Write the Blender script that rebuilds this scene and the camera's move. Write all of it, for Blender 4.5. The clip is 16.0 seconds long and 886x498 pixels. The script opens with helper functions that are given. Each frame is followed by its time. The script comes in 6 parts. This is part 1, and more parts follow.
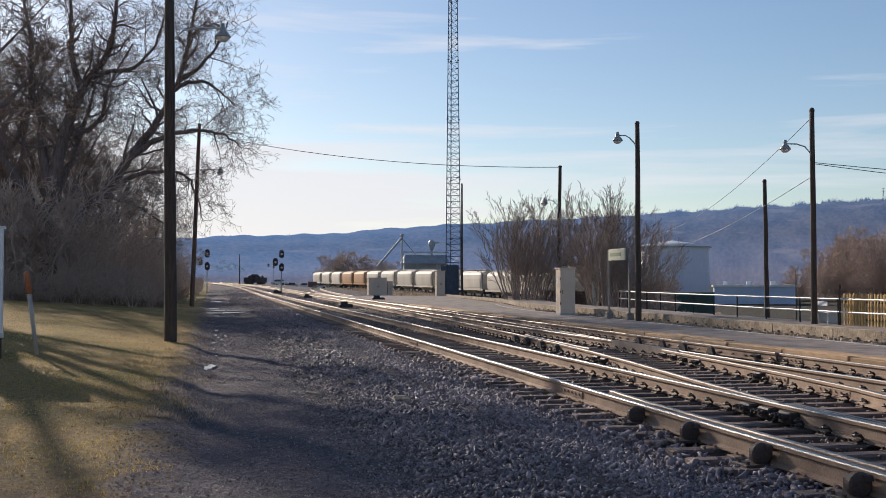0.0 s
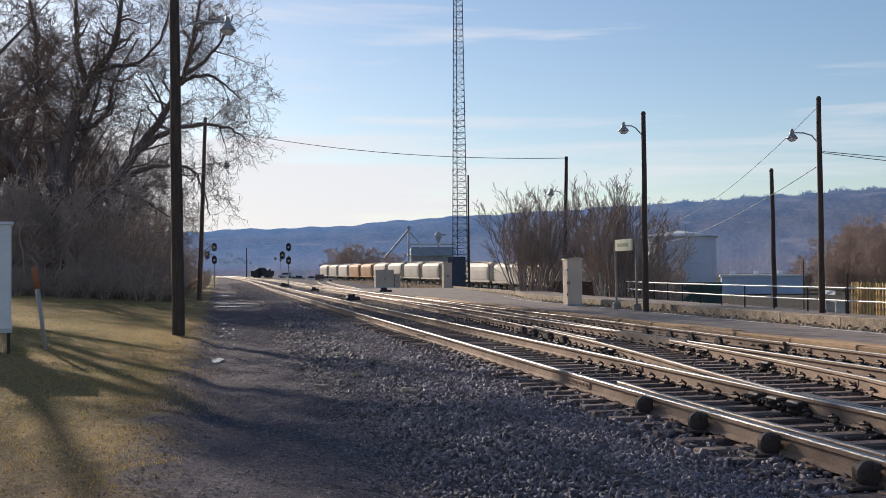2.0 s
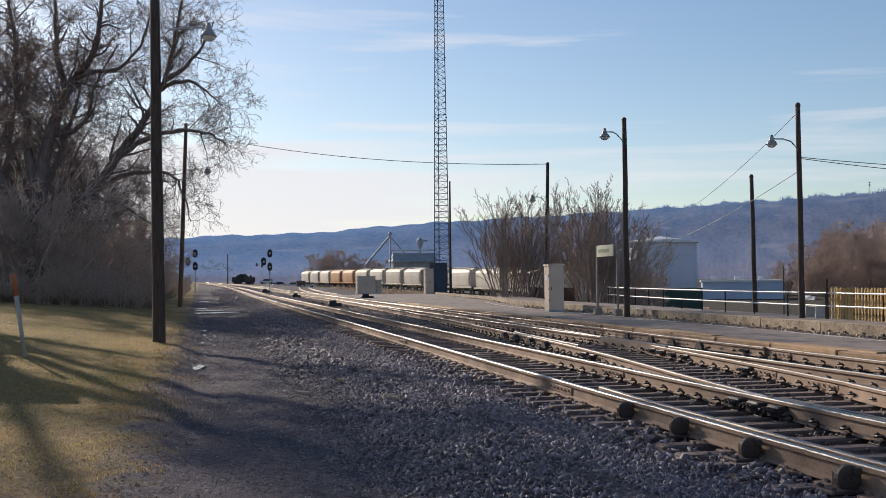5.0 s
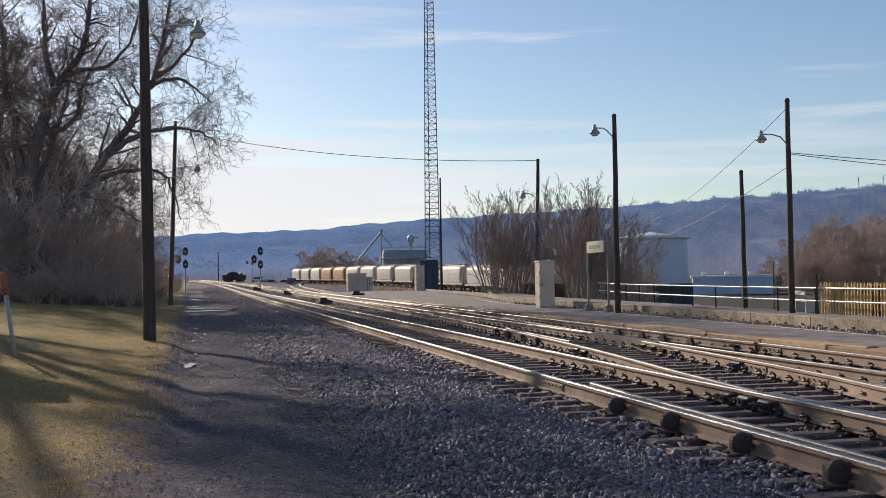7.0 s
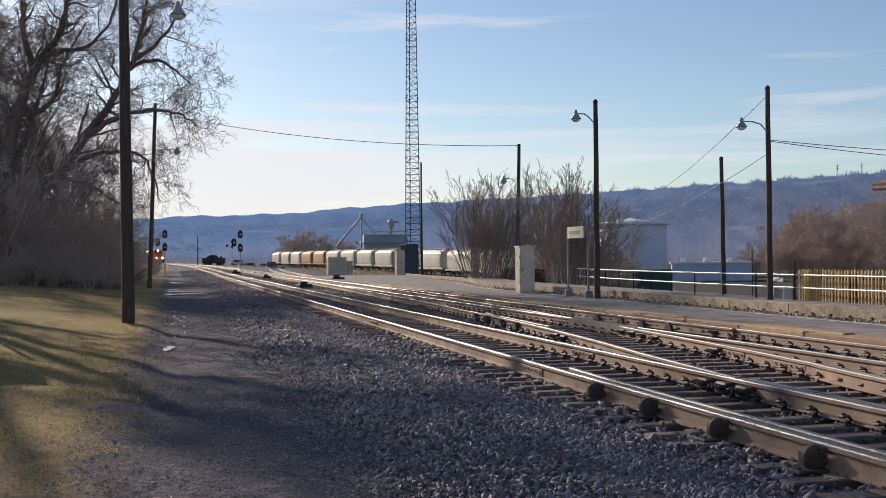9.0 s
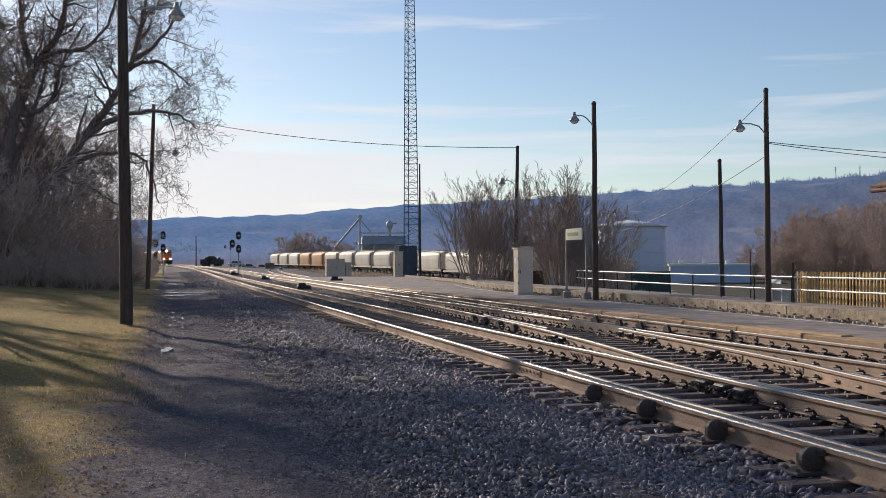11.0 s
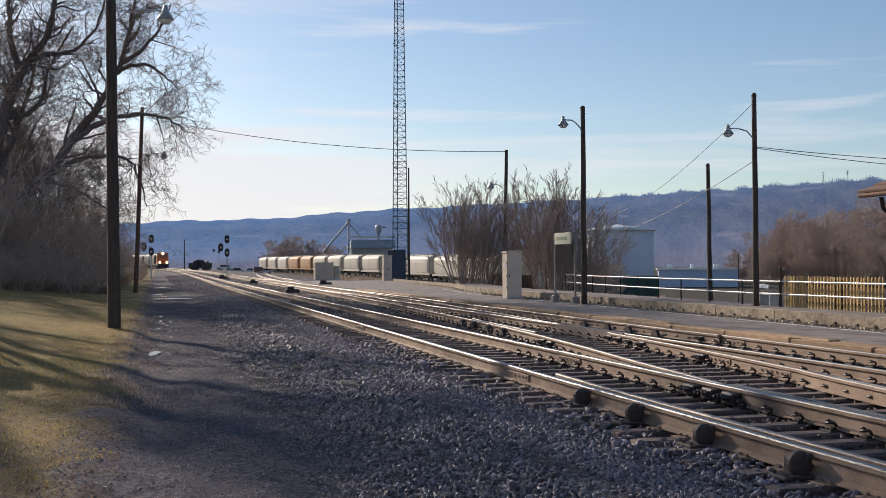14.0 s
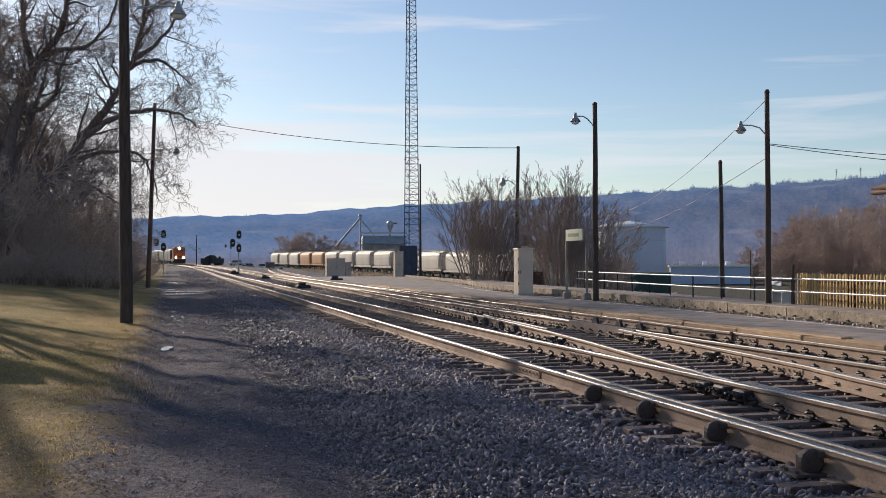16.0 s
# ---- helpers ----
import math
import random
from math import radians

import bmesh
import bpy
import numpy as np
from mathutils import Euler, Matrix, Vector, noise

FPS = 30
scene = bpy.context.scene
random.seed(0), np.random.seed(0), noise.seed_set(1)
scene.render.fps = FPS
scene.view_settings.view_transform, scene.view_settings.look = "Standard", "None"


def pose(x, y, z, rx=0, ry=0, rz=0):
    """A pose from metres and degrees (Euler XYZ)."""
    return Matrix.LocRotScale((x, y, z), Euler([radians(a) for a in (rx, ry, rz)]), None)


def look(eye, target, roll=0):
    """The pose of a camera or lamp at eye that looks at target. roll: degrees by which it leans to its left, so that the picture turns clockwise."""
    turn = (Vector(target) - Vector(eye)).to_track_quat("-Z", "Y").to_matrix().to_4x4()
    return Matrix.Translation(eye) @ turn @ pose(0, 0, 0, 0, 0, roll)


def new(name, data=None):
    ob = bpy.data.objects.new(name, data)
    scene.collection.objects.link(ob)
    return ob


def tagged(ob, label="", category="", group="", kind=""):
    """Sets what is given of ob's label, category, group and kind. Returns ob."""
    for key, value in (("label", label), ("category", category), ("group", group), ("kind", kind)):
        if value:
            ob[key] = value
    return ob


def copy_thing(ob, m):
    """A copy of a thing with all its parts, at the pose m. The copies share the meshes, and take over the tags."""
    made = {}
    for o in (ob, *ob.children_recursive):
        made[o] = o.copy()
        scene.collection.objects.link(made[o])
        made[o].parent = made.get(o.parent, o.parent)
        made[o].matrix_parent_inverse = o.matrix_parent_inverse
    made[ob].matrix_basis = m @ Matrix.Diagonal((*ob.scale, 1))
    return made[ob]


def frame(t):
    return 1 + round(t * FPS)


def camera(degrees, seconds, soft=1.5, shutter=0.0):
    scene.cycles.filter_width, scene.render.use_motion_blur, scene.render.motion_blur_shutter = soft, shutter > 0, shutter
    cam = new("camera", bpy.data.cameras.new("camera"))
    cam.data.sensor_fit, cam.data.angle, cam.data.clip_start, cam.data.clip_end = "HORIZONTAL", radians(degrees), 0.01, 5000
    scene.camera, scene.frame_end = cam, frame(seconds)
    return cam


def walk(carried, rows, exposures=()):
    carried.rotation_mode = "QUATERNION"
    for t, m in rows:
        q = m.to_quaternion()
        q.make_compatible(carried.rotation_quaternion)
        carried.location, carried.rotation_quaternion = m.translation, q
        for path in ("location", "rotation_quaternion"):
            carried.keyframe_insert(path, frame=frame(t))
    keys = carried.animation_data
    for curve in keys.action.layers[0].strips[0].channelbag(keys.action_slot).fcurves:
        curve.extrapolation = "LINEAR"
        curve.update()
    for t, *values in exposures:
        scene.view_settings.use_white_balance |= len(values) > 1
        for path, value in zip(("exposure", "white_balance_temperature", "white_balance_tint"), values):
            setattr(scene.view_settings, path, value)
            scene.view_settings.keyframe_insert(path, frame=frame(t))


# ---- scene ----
# ---- camera: held in one spot, turning a little (yaw, pitch, roll in degrees) ----
EXPOSURE, KELVIN, TINT = 0.15, 6090, 13.5
cam = camera(43.0, 16.0, soft=0.85)
EYE = (0.0, 0.0, 1.56)
TURNS = [
    (0.0, -11.586, 1.612, -0.000),
    (0.5, -11.505, 1.484, -0.017),
    (1.0, -11.465, 1.312, 0.165),
    (1.5, -11.341, 1.228, 0.197),
    (2.0, -11.233, 1.202, 0.436),
    (2.5, -11.572, 1.232, 0.345),
    (3.0, -11.687, 1.269, 0.239),
    (3.5, -11.661, 1.343, 0.285),
    (4.0, -12.121, 1.496, 0.461),
    (6.5, -12.192, 1.491, 0.643),
    (7.0, -12.631, 1.331, 0.821),
    (7.5, -12.583, 1.018, 0.692),
    (8.0, -12.818, 0.641, 0.408),
    (8.5, -13.584, 0.443, 0.325),
    (9.0, -13.633, 0.535, 0.449),
    (11.5, -13.761, 0.662, 0.306),
    (12.0, -13.773, 0.824, 0.260),
    (12.5, -13.275, 0.856, 0.568),
    (13.0, -13.344, 0.823, 0.188),
    (13.5, -14.328, 0.893, 0.138),
    (14.0, -14.287, 0.813, 0.262),
    (14.5, -14.202, 0.847, 0.203),
    (15.0, -14.089, 0.823, 0.007),
    (15.5, -13.888, 0.733, 0.026),
    (16.0, -13.704, 0.620, 0.080),
]
walk(cam, [(t, pose(*EYE, 90 + pitch, roll, yaw)) for t, yaw, pitch, roll in TURNS],
     exposures=[(0.0, EXPOSURE, KELVIN, TINT), (16.0, EXPOSURE, KELVIN, TINT)])

# ---- world and sun ----
SUN_AZ, SUN_EL = 19.5, 22.0        # degrees left of the track's direction, degrees up
world = bpy.data.worlds.new("sky")
scene.world = world
world.use_nodes = True


def sky_nodes():
    nt = world.node_tree
    n, l = nt.nodes, nt.links
    bg = n["Background"]
    sky = n.new("ShaderNodeTexSky")
    sky.sky_type = "NISHITA"
    sky.sun_disc = False
    sky.sun_elevation = radians(SUN_EL)
    sky.sun_rotation = radians(-SUN_AZ)
    sky.air_density, sky.dust_density, sky.ozone_density = 1.0, 0.35, 1.7
    # thin streaks of high cloud, drawn out along the horizon
    tc = n.new("ShaderNodeTexCoord")
    mp = n.new("ShaderNodeMapping")
    mp.inputs["Rotation"].default_value = (0.0, radians(-2.0), 0.0)
    mp.inputs["Scale"].default_value = (2.2, 2.2, 26.0)
    nz = n.new("ShaderNodeTexNoise")
    nz.inputs["Scale"].default_value = 1.1
    nz.inputs["Detail"].default_value = 6.0
    nz.inputs["Roughness"].default_value = 0.52
    nz.inputs["Distortion"].default_value = 0.5
    rp = n.new("ShaderNodeValToRGB")
    rp.color_ramp.elements[0].position, rp.color_ramp.elements[0].color = 0.53, (0, 0, 0, 1)
    rp.color_ramp.elements[1].position, rp.color_ramp.elements[1].color = 0.80, (0.84, 0.84, 0.84, 1)
    mx = n.new("ShaderNodeMix")
    mx.data_type = "RGBA"
    l.new(tc.outputs["Generated"], mp.inputs["Vector"])
    l.new(mp.outputs["Vector"], nz.inputs["Vector"])
    # the veil of cloud thickens toward the horizon
    sz, lowband, add = n.new("ShaderNodeSeparateXYZ"), n.new("ShaderNodeMapRange"), n.new("ShaderNodeMath")
    l.new(tc.outputs["Generated"], sz.inputs[0])
    l.new(sz.outputs["Z"], lowband.inputs["Value"])
    lowband.inputs["From Min"].default_value, lowband.inputs["From Max"].default_value = 0.0, 0.26
    lowband.inputs["To Min"].default_value, lowband.inputs["To Max"].default_value = 0.16, -0.06
    add.operation = "ADD"
    l.new(nz.outputs["Fac"], add.inputs[0])
    l.new(lowband.outputs["Result"], add.inputs[1])
    # and toward the sun, where thin cloud scatters the most light
    dot, near_sun, add2 = n.new("ShaderNodeVectorMath"), n.new("ShaderNodeMapRange"), n.new("ShaderNodeMath")
    dot.operation, add2.operation = "DOT_PRODUCT", "ADD"
    l.new(tc.outputs["Generated"], dot.inputs[0])
    dot.inputs[1].default_value = (-math.sin(radians(SUN_AZ)) * math.cos(radians(SUN_EL)), math.cos(radians(SUN_AZ)) * math.cos(radians(SUN_EL)), math.sin(radians(SUN_EL)))
    l.new(dot.outputs["Value"], near_sun.inputs["Value"])
    near_sun.inputs["From Min"].default_value, near_sun.inputs["From Max"].default_value = 0.70, 0.95
    near_sun.inputs["To Min"].default_value, near_sun.inputs["To Max"].default_value = -0.05, 0.07
    l.new(add.outputs[0], add2.inputs[0])
    l.new(near_sun.outputs["Result"], add2.inputs[1])
    # a bright bank of thin cloud low in the west, its upper edge frayed, thinning out eastward
    warp, bank, fade, bank_mul, add3 = (n.new("ShaderNodeMath"), n.new("ShaderNodeMapRange"), n.new("ShaderNodeMapRange"), n.new("ShaderNodeMath"), n.new("ShaderNodeMath"))
    warp.operation, bank_mul.operation, add3.operation = "MULTIPLY_ADD", "MULTIPLY", "MULTIPLY_ADD"
    l.new(nz.outputs["Fac"], warp.inputs[0])
    warp.inputs[1].default_value = -0.17
    l.new(sz.outputs["Z"], warp.inputs[2])
    l.new(warp.outputs[0], bank.inputs["Value"])
    bank.inputs["From Min"].default_value, bank.inputs["From Max"].default_value = 0.046, 0.072
    bank.inputs["To Min"].default_value, bank.inputs["To Max"].default_value = 1.0, 0.0
    l.new(sz.outputs["X"], fade.inputs["Value"])
    fade.inputs["From Min"].default_value, fade.inputs["From Max"].default_value = 0.05, 0.27
    fade.inputs["To Min"].default_value, fade.inputs["To Max"].default_value = 1.0, 0.0
    l.new(bank.outputs["Result"], bank_mul.inputs[0])
    l.new(fade.outputs["Result"], bank_mul.inputs[1])
    l.new(bank_mul.outputs[0], add3.inputs[0])
    add3.inputs[1].default_value = 0.28
    l.new(add2.outputs[0], add3.inputs[2])
    # fine streaks that fray the cloud
    mp2, nz2, streak, add4 = n.new("ShaderNodeMapping"), n.new("ShaderNodeTexNoise"), n.new("ShaderNodeMath"), n.new("ShaderNodeMath")
    mp2.inputs["Rotation"].default_value = (0.0, radians(3.0), 0.0)
    mp2.inputs["Scale"].default_value = (3.4, 3.4, 58.0)
    l.new(tc.outputs["Generated"], mp2.inputs["Vector"])
    l.new(mp2.outputs["Vector"], nz2.inputs["Vector"])
    nz2.inputs["Scale"].default_value, nz2.inputs["Detail"].default_value = 1.0, 5.0
    streak.operation, add4.operation = "MULTIPLY_ADD", "ADD"
    l.new(nz2.outputs["Fac"], streak.inputs[0])
    streak.inputs[1].default_value, streak.inputs[2].default_value = 0.55, -0.29
    l.new(streak.outputs[0], add4.inputs[0])
    l.new(add3.outputs[0], add4.inputs[1])
    l.new(add4.outputs[0], rp.inputs["Fac"])
    l.new(rp.outputs["Color"], mx.inputs["Factor"])
    l.new(sky.outputs["Color"], mx.inputs[6])
    mx.inputs[7].default_value = (9.0, 8.7, 8.4, 1)
    l.new(mx.outputs[2], bg.inputs["Color"])
    bg.inputs["Strength"].default_value = 0.087


sky_nodes()
sun = new("sun", bpy.data.lights.new("sun", "SUN"))
sun.data.energy, sun.data.angle, sun.data.color = 4.6, radians(0.6), (1.0, 0.86, 0.66)
sun_from = Vector((-math.sin(radians(SUN_AZ)) * math.cos(radians(SUN_EL)),
                   math.cos(radians(SUN_AZ)) * math.cos(radians(SUN_EL)), math.sin(radians(SUN_EL))))
sun.matrix_basis = look(sun_from * 200, (0, 0, 0))


# ---- materials ----
def mat(name, c1, c2, rough=0.8, scale=3.0, bump=0.2, metal=0.0, fine=40.0, dist=0.02, vary=0.0, spec=0.4, stretch=(1, 1, 1)):
    """Two colours mixed by coarse and fine noise, with relief; vary shifts the brightness from piece to piece."""
    m = bpy.data.materials.new(name)
    m.use_nodes = True
    n, l = m.node_tree.nodes, m.node_tree.links
    b = n["Principled BSDF"]
    tc = n.new("ShaderNodeTexCoord")
    mp = n.new("ShaderNodeMapping")
    mp.inputs["Scale"].default_value = stretch
    l.new(tc.outputs["Object"], mp.inputs["Vector"])
    a, f = n.new("ShaderNodeTexNoise"), n.new("ShaderNodeTexNoise")
    a.inputs["Scale"].default_value, a.inputs["Detail"].default_value = scale, 5.0
    f.inputs["Scale"].default_value, f.inputs["Detail"].default_value = fine, 3.0
    l.new(mp.outputs["Vector"], a.inputs["Vector"])
    l.new(mp.outputs["Vector"], f.inputs["Vector"])
    s = n.new("ShaderNodeMath")
    s.operation = "MULTIPLY_ADD"
    l.new(f.outputs["Fac"], s.inputs[0])
    s.inputs[1].default_value = 0.6
    l.new(a.outputs["Fac"], s.inputs[2])
    r = n.new("ShaderNodeMapRange")
    r.inputs["From Min"].default_value, r.inputs["From Max"].default_value = 0.55, 1.05
    l.new(s.outputs[0], r.inputs["Value"])
    mx = n.new("ShaderNodeMix")
    mx.data_type = "RGBA"
    l.new(r.outputs["Result"], mx.inputs["Factor"])
    mx.inputs[6].default_value, mx.inputs[7].default_value = (*c1, 1), (*c2, 1)
    col = mx.outputs[2]
    if vary:
        oi, hs, mr = n.new("ShaderNodeObjectInfo"), n.new("ShaderNodeHueSaturation"), n.new("ShaderNodeMapRange")
        mr.inputs["To Min"].default_value, mr.inputs["To Max"].default_value = 1 - vary, 1 + vary
        l.new(oi.outputs["Random"], mr.inputs["Value"])
        l.new(mr.outputs["Result"], hs.inputs["Value"])
        l.new(col, hs.inputs["Color"])
        col = hs.outputs["Color"]
    l.new(col, b.inputs["Base Color"])
    b.inputs["Roughness"].default_value, b.inputs["Metallic"].default_value = rough, metal
    b.inputs["Specular IOR Level"].default_value = spec
    if bump:
        bp = n.new("ShaderNodeBump")
        bp.inputs["Strength"].default_value, bp.inputs["Distance"].default_value = bump, dist
        l.new(s.outputs[0], bp.inputs["Height"])
        l.new(bp.outputs["Normal"], b.inputs["Normal"])
    return m


def island_vary(m, lo, hi):
    """Shift the brightness of each loose piece in a joined mesh."""
    n, l = m.node_tree.nodes, m.node_tree.links
    b = n["Principled BSDF"]
    src = b.inputs["Base Color"].links[0].from_socket
    g, mr, hs = n.new("ShaderNodeNewGeometry"), n.new("ShaderNodeMapRange"), n.new("ShaderNodeHueSaturation")
    mr.inputs["To Min"].default_value, mr.inputs["To Max"].default_value = lo, hi
    l.new(g.outputs["Random Per Island"], mr.inputs["Value"])
    l.new(mr.outputs["Result"], hs.inputs["Value"])
    l.new(src, hs.inputs["Color"])
    l.new(hs.outputs["Color"], b.inputs["Base Color"])
    return m


def glow(name, colour, strength):
    m = bpy.data.materials.new(name)
    m.use_nodes = True
    b = m.node_tree.nodes["Principled BSDF"]
    b.inputs["Base Color"].default_value = (*colour, 1)
    b.inputs["Emission Color"].default_value = (*colour, 1)
    b.inputs["Emission Strength"].default_value = strength
    return m


STONE = island_vary(mat("ballast_stone", (0.135, 0.113, 0.126), (0.292, 0.250, 0.272), 0.66, 14, 0.3, fine=80, dist=0.004, spec=0.5), 0.55, 1.5)
STONE_BROWN = island_vary(mat("rusty_ballast_stone", (0.095, 0.073, 0.063), (0.215, 0.168, 0.142), 0.7, 14, 0.3, fine=80, dist=0.004), 0.5, 1.5)
GRIT = island_vary(mat("dark_track_grit", (0.085, 0.072, 0.078), (0.215, 0.182, 0.194), 0.6, 9, 0.3, fine=60, dist=0.004, spec=0.4), 0.45, 2.0)
LITTER = island_vary(mat("fallen_leaf", (0.16, 0.10, 0.06), (0.36, 0.25, 0.15), 0.75, 9, 0.1, fine=50), 0.5, 1.5)
STEEL = mat("worn_rail_head", (0.12, 0.115, 0.11), (0.21, 0.205, 0.20), 0.42, 3, 0.04, metal=1.0, fine=60, stretch=(8, 0.3, 8))
RUST = mat("rusty_rail", (0.185, 0.117, 0.082), (0.38, 0.265, 0.185), 0.75, 2.5, 0.25, fine=45, dist=0.004)
DULL = mat("dull_steel_top", (0.16, 0.14, 0.125), (0.26, 0.23, 0.21), 0.55, 3, 0.06, metal=0.7, fine=50, stretch=(8, 0.3, 8))
FROG = mat("cast_frog_steel", (0.13, 0.09, 0.075), (0.22, 0.16, 0.13), 0.6, 4, 0.2, fine=40, dist=0.004)
BRACE_IRON = mat("dark_rusty_iron", (0.045, 0.032, 0.028), (0.105, 0.076, 0.064), 0.7, 6, 0.25, fine=40, dist=0.004)
BLACK_IRON = mat("black_iron", (0.024, 0.017, 0.015), (0.062, 0.043, 0.036), 0.6, 6, 0.25, fine=40, dist=0.004)
TIE = mat("weathered_tie", (0.085, 0.060, 0.054), (0.25, 0.18, 0.152), 0.85, 5, 0.5, fine=50, dist=0.01, vary=0.3, stretch=(1, 6, 6))
TIMBER = mat("orange_timber", (0.29, 0.175, 0.095), (0.48, 0.31, 0.17), 0.8, 3, 0.4, fine=40, dist=0.008, vary=0.18, stretch=(6, 1, 6))
ASPHALT = mat("worn_asphalt", (0.115, 0.092, 0.083), (0.325, 0.265, 0.235), 0.85, 2.1, 0.3, fine=60, dist=0.006)
LINE = mat("worn_white_line", (0.32, 0.31, 0.30), (0.75, 0.74, 0.71), 0.8, 3, 0.2, fine=25, dist=0.003)
WALLSTONE = mat("old_concrete_kerb", (0.135, 0.103, 0.076), (0.52, 0.415, 0.30), 0.9, 3.4, 0.6, fine=22, dist=0.02, vary=0.15)
POLE = mat("creosoted_pole", (0.045, 0.032, 0.026), (0.11, 0.08, 0.062), 0.85, 3, 0.4, fine=45, dist=0.008, stretch=(6, 6, 0.7))
# redder than POLE: the warm sun rim is painted into the colour
POLE_SUNLIT = mat("pole_sunlit_red", (0.085, 0.050, 0.038), (0.19, 0.115, 0.08), 0.8, 3, 0.4, fine=45, dist=0.008, stretch=(6, 6, 0.7))
GALV = mat("galvanised_metal", (0.36, 0.37, 0.38), (0.52, 0.53, 0.54), 0.45, 3, 0.08, metal=0.6, fine=40, dist=0.003)
LAMP_WHITE = mat("enamel_shade", (0.26, 0.26, 0.26), (0.42, 0.42, 0.41), 0.4, 6, 0.06, fine=30, dist=0.003)
LAMP_GLASS = mat("frosted_lamp_glass", (0.7, 0.72, 0.72), (0.85, 0.86, 0.85), 0.25, 5, 0.02)
CABINET = mat("painted_cabinet", (0.58, 0.47, 0.37), (0.72, 0.60, 0.48), 0.55, 1.2, 0.08, fine=20, dist=0.003)
CABINET_BLUE = mat("dark_blue_cabinet", (0.03, 0.045, 0.08), (0.06, 0.075, 0.12), 0.5, 2, 0.08, fine=20, dist=0.003)
TOWER = mat("tower_steel", (0.10, 0.12, 0.17), (0.18, 0.20, 0.25), 0.55, 4, 0.1, metal=0.3, fine=30, dist=0.003)
BARK = mat("grey_bark", (0.115, 0.092, 0.085), (0.24, 0.195, 0.178), 0.9, 3, 0.6, fine=30, dist=0.03, stretch=(3, 3, 0.7))
TWIG = mat("bare_twig", (0.17, 0.13, 0.115), (0.30, 0.235, 0.205), 0.9, 2, 0.0, fine=12)
BRUSHWOOD = mat("brown_brush", (0.40, 0.315, 0.265), (0.60, 0.485, 0.41), 0.9, 1.2, 0.0, fine=10)
BUSHTWIG = mat("dark_bush_stem", (0.23, 0.185, 0.165), (0.42, 0.34, 0.295), 0.9, 3, 0.0, fine=15)
HAZEBRUSH = mat("grey_brown_brush", (0.37, 0.29, 0.245), (0.58, 0.46, 0.39), 0.9, 0.8, 0.0, fine=8)
PALEBARK = mat("pale_mottled_bark", (0.28, 0.26, 0.23), (0.60, 0.58, 0.53), 0.85, 5, 0.3, fine=20, dist=0.01)
WHITE_PIPE = mat("white_painted_pipe", (0.52, 0.52, 0.52), (0.70, 0.70, 0.69), 0.45, 3, 0.05, fine=30, dist=0.002)
PICKET = mat("yellow_picket", (0.50, 0.31, 0.11), (0.68, 0.46, 0.19), 0.7, 3, 0.2, fine=30, dist=0.004, vary=0.15, stretch=(5, 5, 1))
TANK = mat("white_tank_steel", (0.50, 0.54, 0.63), (0.60, 0.64, 0.72), 0.5, 0.2, 0.05, fine=3, dist=0.02, stretch=(2, 2, 0.3))
GREEN = mat("dark_green_steel", (0.025, 0.06, 0.05), (0.05, 0.095, 0.08), 0.6, 1.0, 0.1, fine=10, dist=0.01)
CLADDING = mat("pale_blue_cladding", (0.40, 0.49, 0.66), (0.52, 0.60, 0.74), 0.55, 0.5, 0.05, fine=6)
ROOFWHITE = mat("white_roof_edge", (0.65, 0.66, 0.67), (0.8, 0.8, 0.8), 0.6, 0.6, 0.05, fine=6)
HOPPER = mat("grey_white_hopper", (0.62, 0.53, 0.43), (0.78, 0.69, 0.57), 0.6, 0.35, 0.1, fine=5, dist=0.02, vary=0.12, stretch=(1, 1, 0.4))
HOPPER_DARK = mat("sooty_grey_hopper", (0.085, 0.08, 0.075), (0.19, 0.175, 0.16), 0.7, 0.4, 0.1, fine=5, dist=0.02, stretch=(1, 1, 0.4))
HOPPER_ORANGE = mat("faded_orange_hopper", (0.50, 0.25, 0.11), (0.62, 0.36, 0.18), 0.6, 0.35, 0.1, fine=5, dist=0.02, stretch=(1, 1, 0.4))
DARKSTEEL = mat("sooty_steel", (0.02, 0.02, 0.022), (0.06, 0.055, 0.055), 0.65, 2, 0.15, fine=12, dist=0.01)
ELEVATOR = mat("grey_mill_steel", (0.30, 0.32, 0.35), (0.44, 0.46, 0.48), 0.5, 0.5, 0.05, metal=0.3, fine=5)
LOCO = mat("orange_locomotive", (0.34, 0.09, 0.03), (0.44, 0.14, 0.045), 0.45, 0.6, 0.05, fine=6)
GLASS = mat("dark_window_glass", (0.015, 0.018, 0.022), (0.03, 0.034, 0.04), 0.08, 2, 0.0, spec=0.8)
ROOFBROWN = mat("brown_shingle", (0.14, 0.075, 0.05), (0.28, 0.16, 0.11), 0.85, 4, 0.4, fine=25, dist=0.01, vary=0.15)
ROOFDARK = mat("dark_slate_roof", (0.035, 0.03, 0.03), (0.075, 0.065, 0.062), 0.85, 3, 0.3, fine=20, dist=0.01)
BRICK = mat("dull_red_brick", (0.15, 0.10, 0.085), (0.27, 0.18, 0.15), 0.9, 1.5, 0.4, fine=12, dist=0.01)
WHITEPAINT = mat("white_paint", (0.66, 0.69, 0.72), (0.80, 0.82, 0.84), 0.5, 1.2, 0.05, fine=20)
MARKER = mat("orange_marker_cap", (0.34, 0.11, 0.05), (0.46, 0.17, 0.08), 0.55, 5, 0.1, fine=30)
MARKER_GREY = mat("grey_marker_tube", (0.36, 0.33, 0.30), (0.50, 0.46, 0.42), 0.6, 5, 0.1, fine=30)
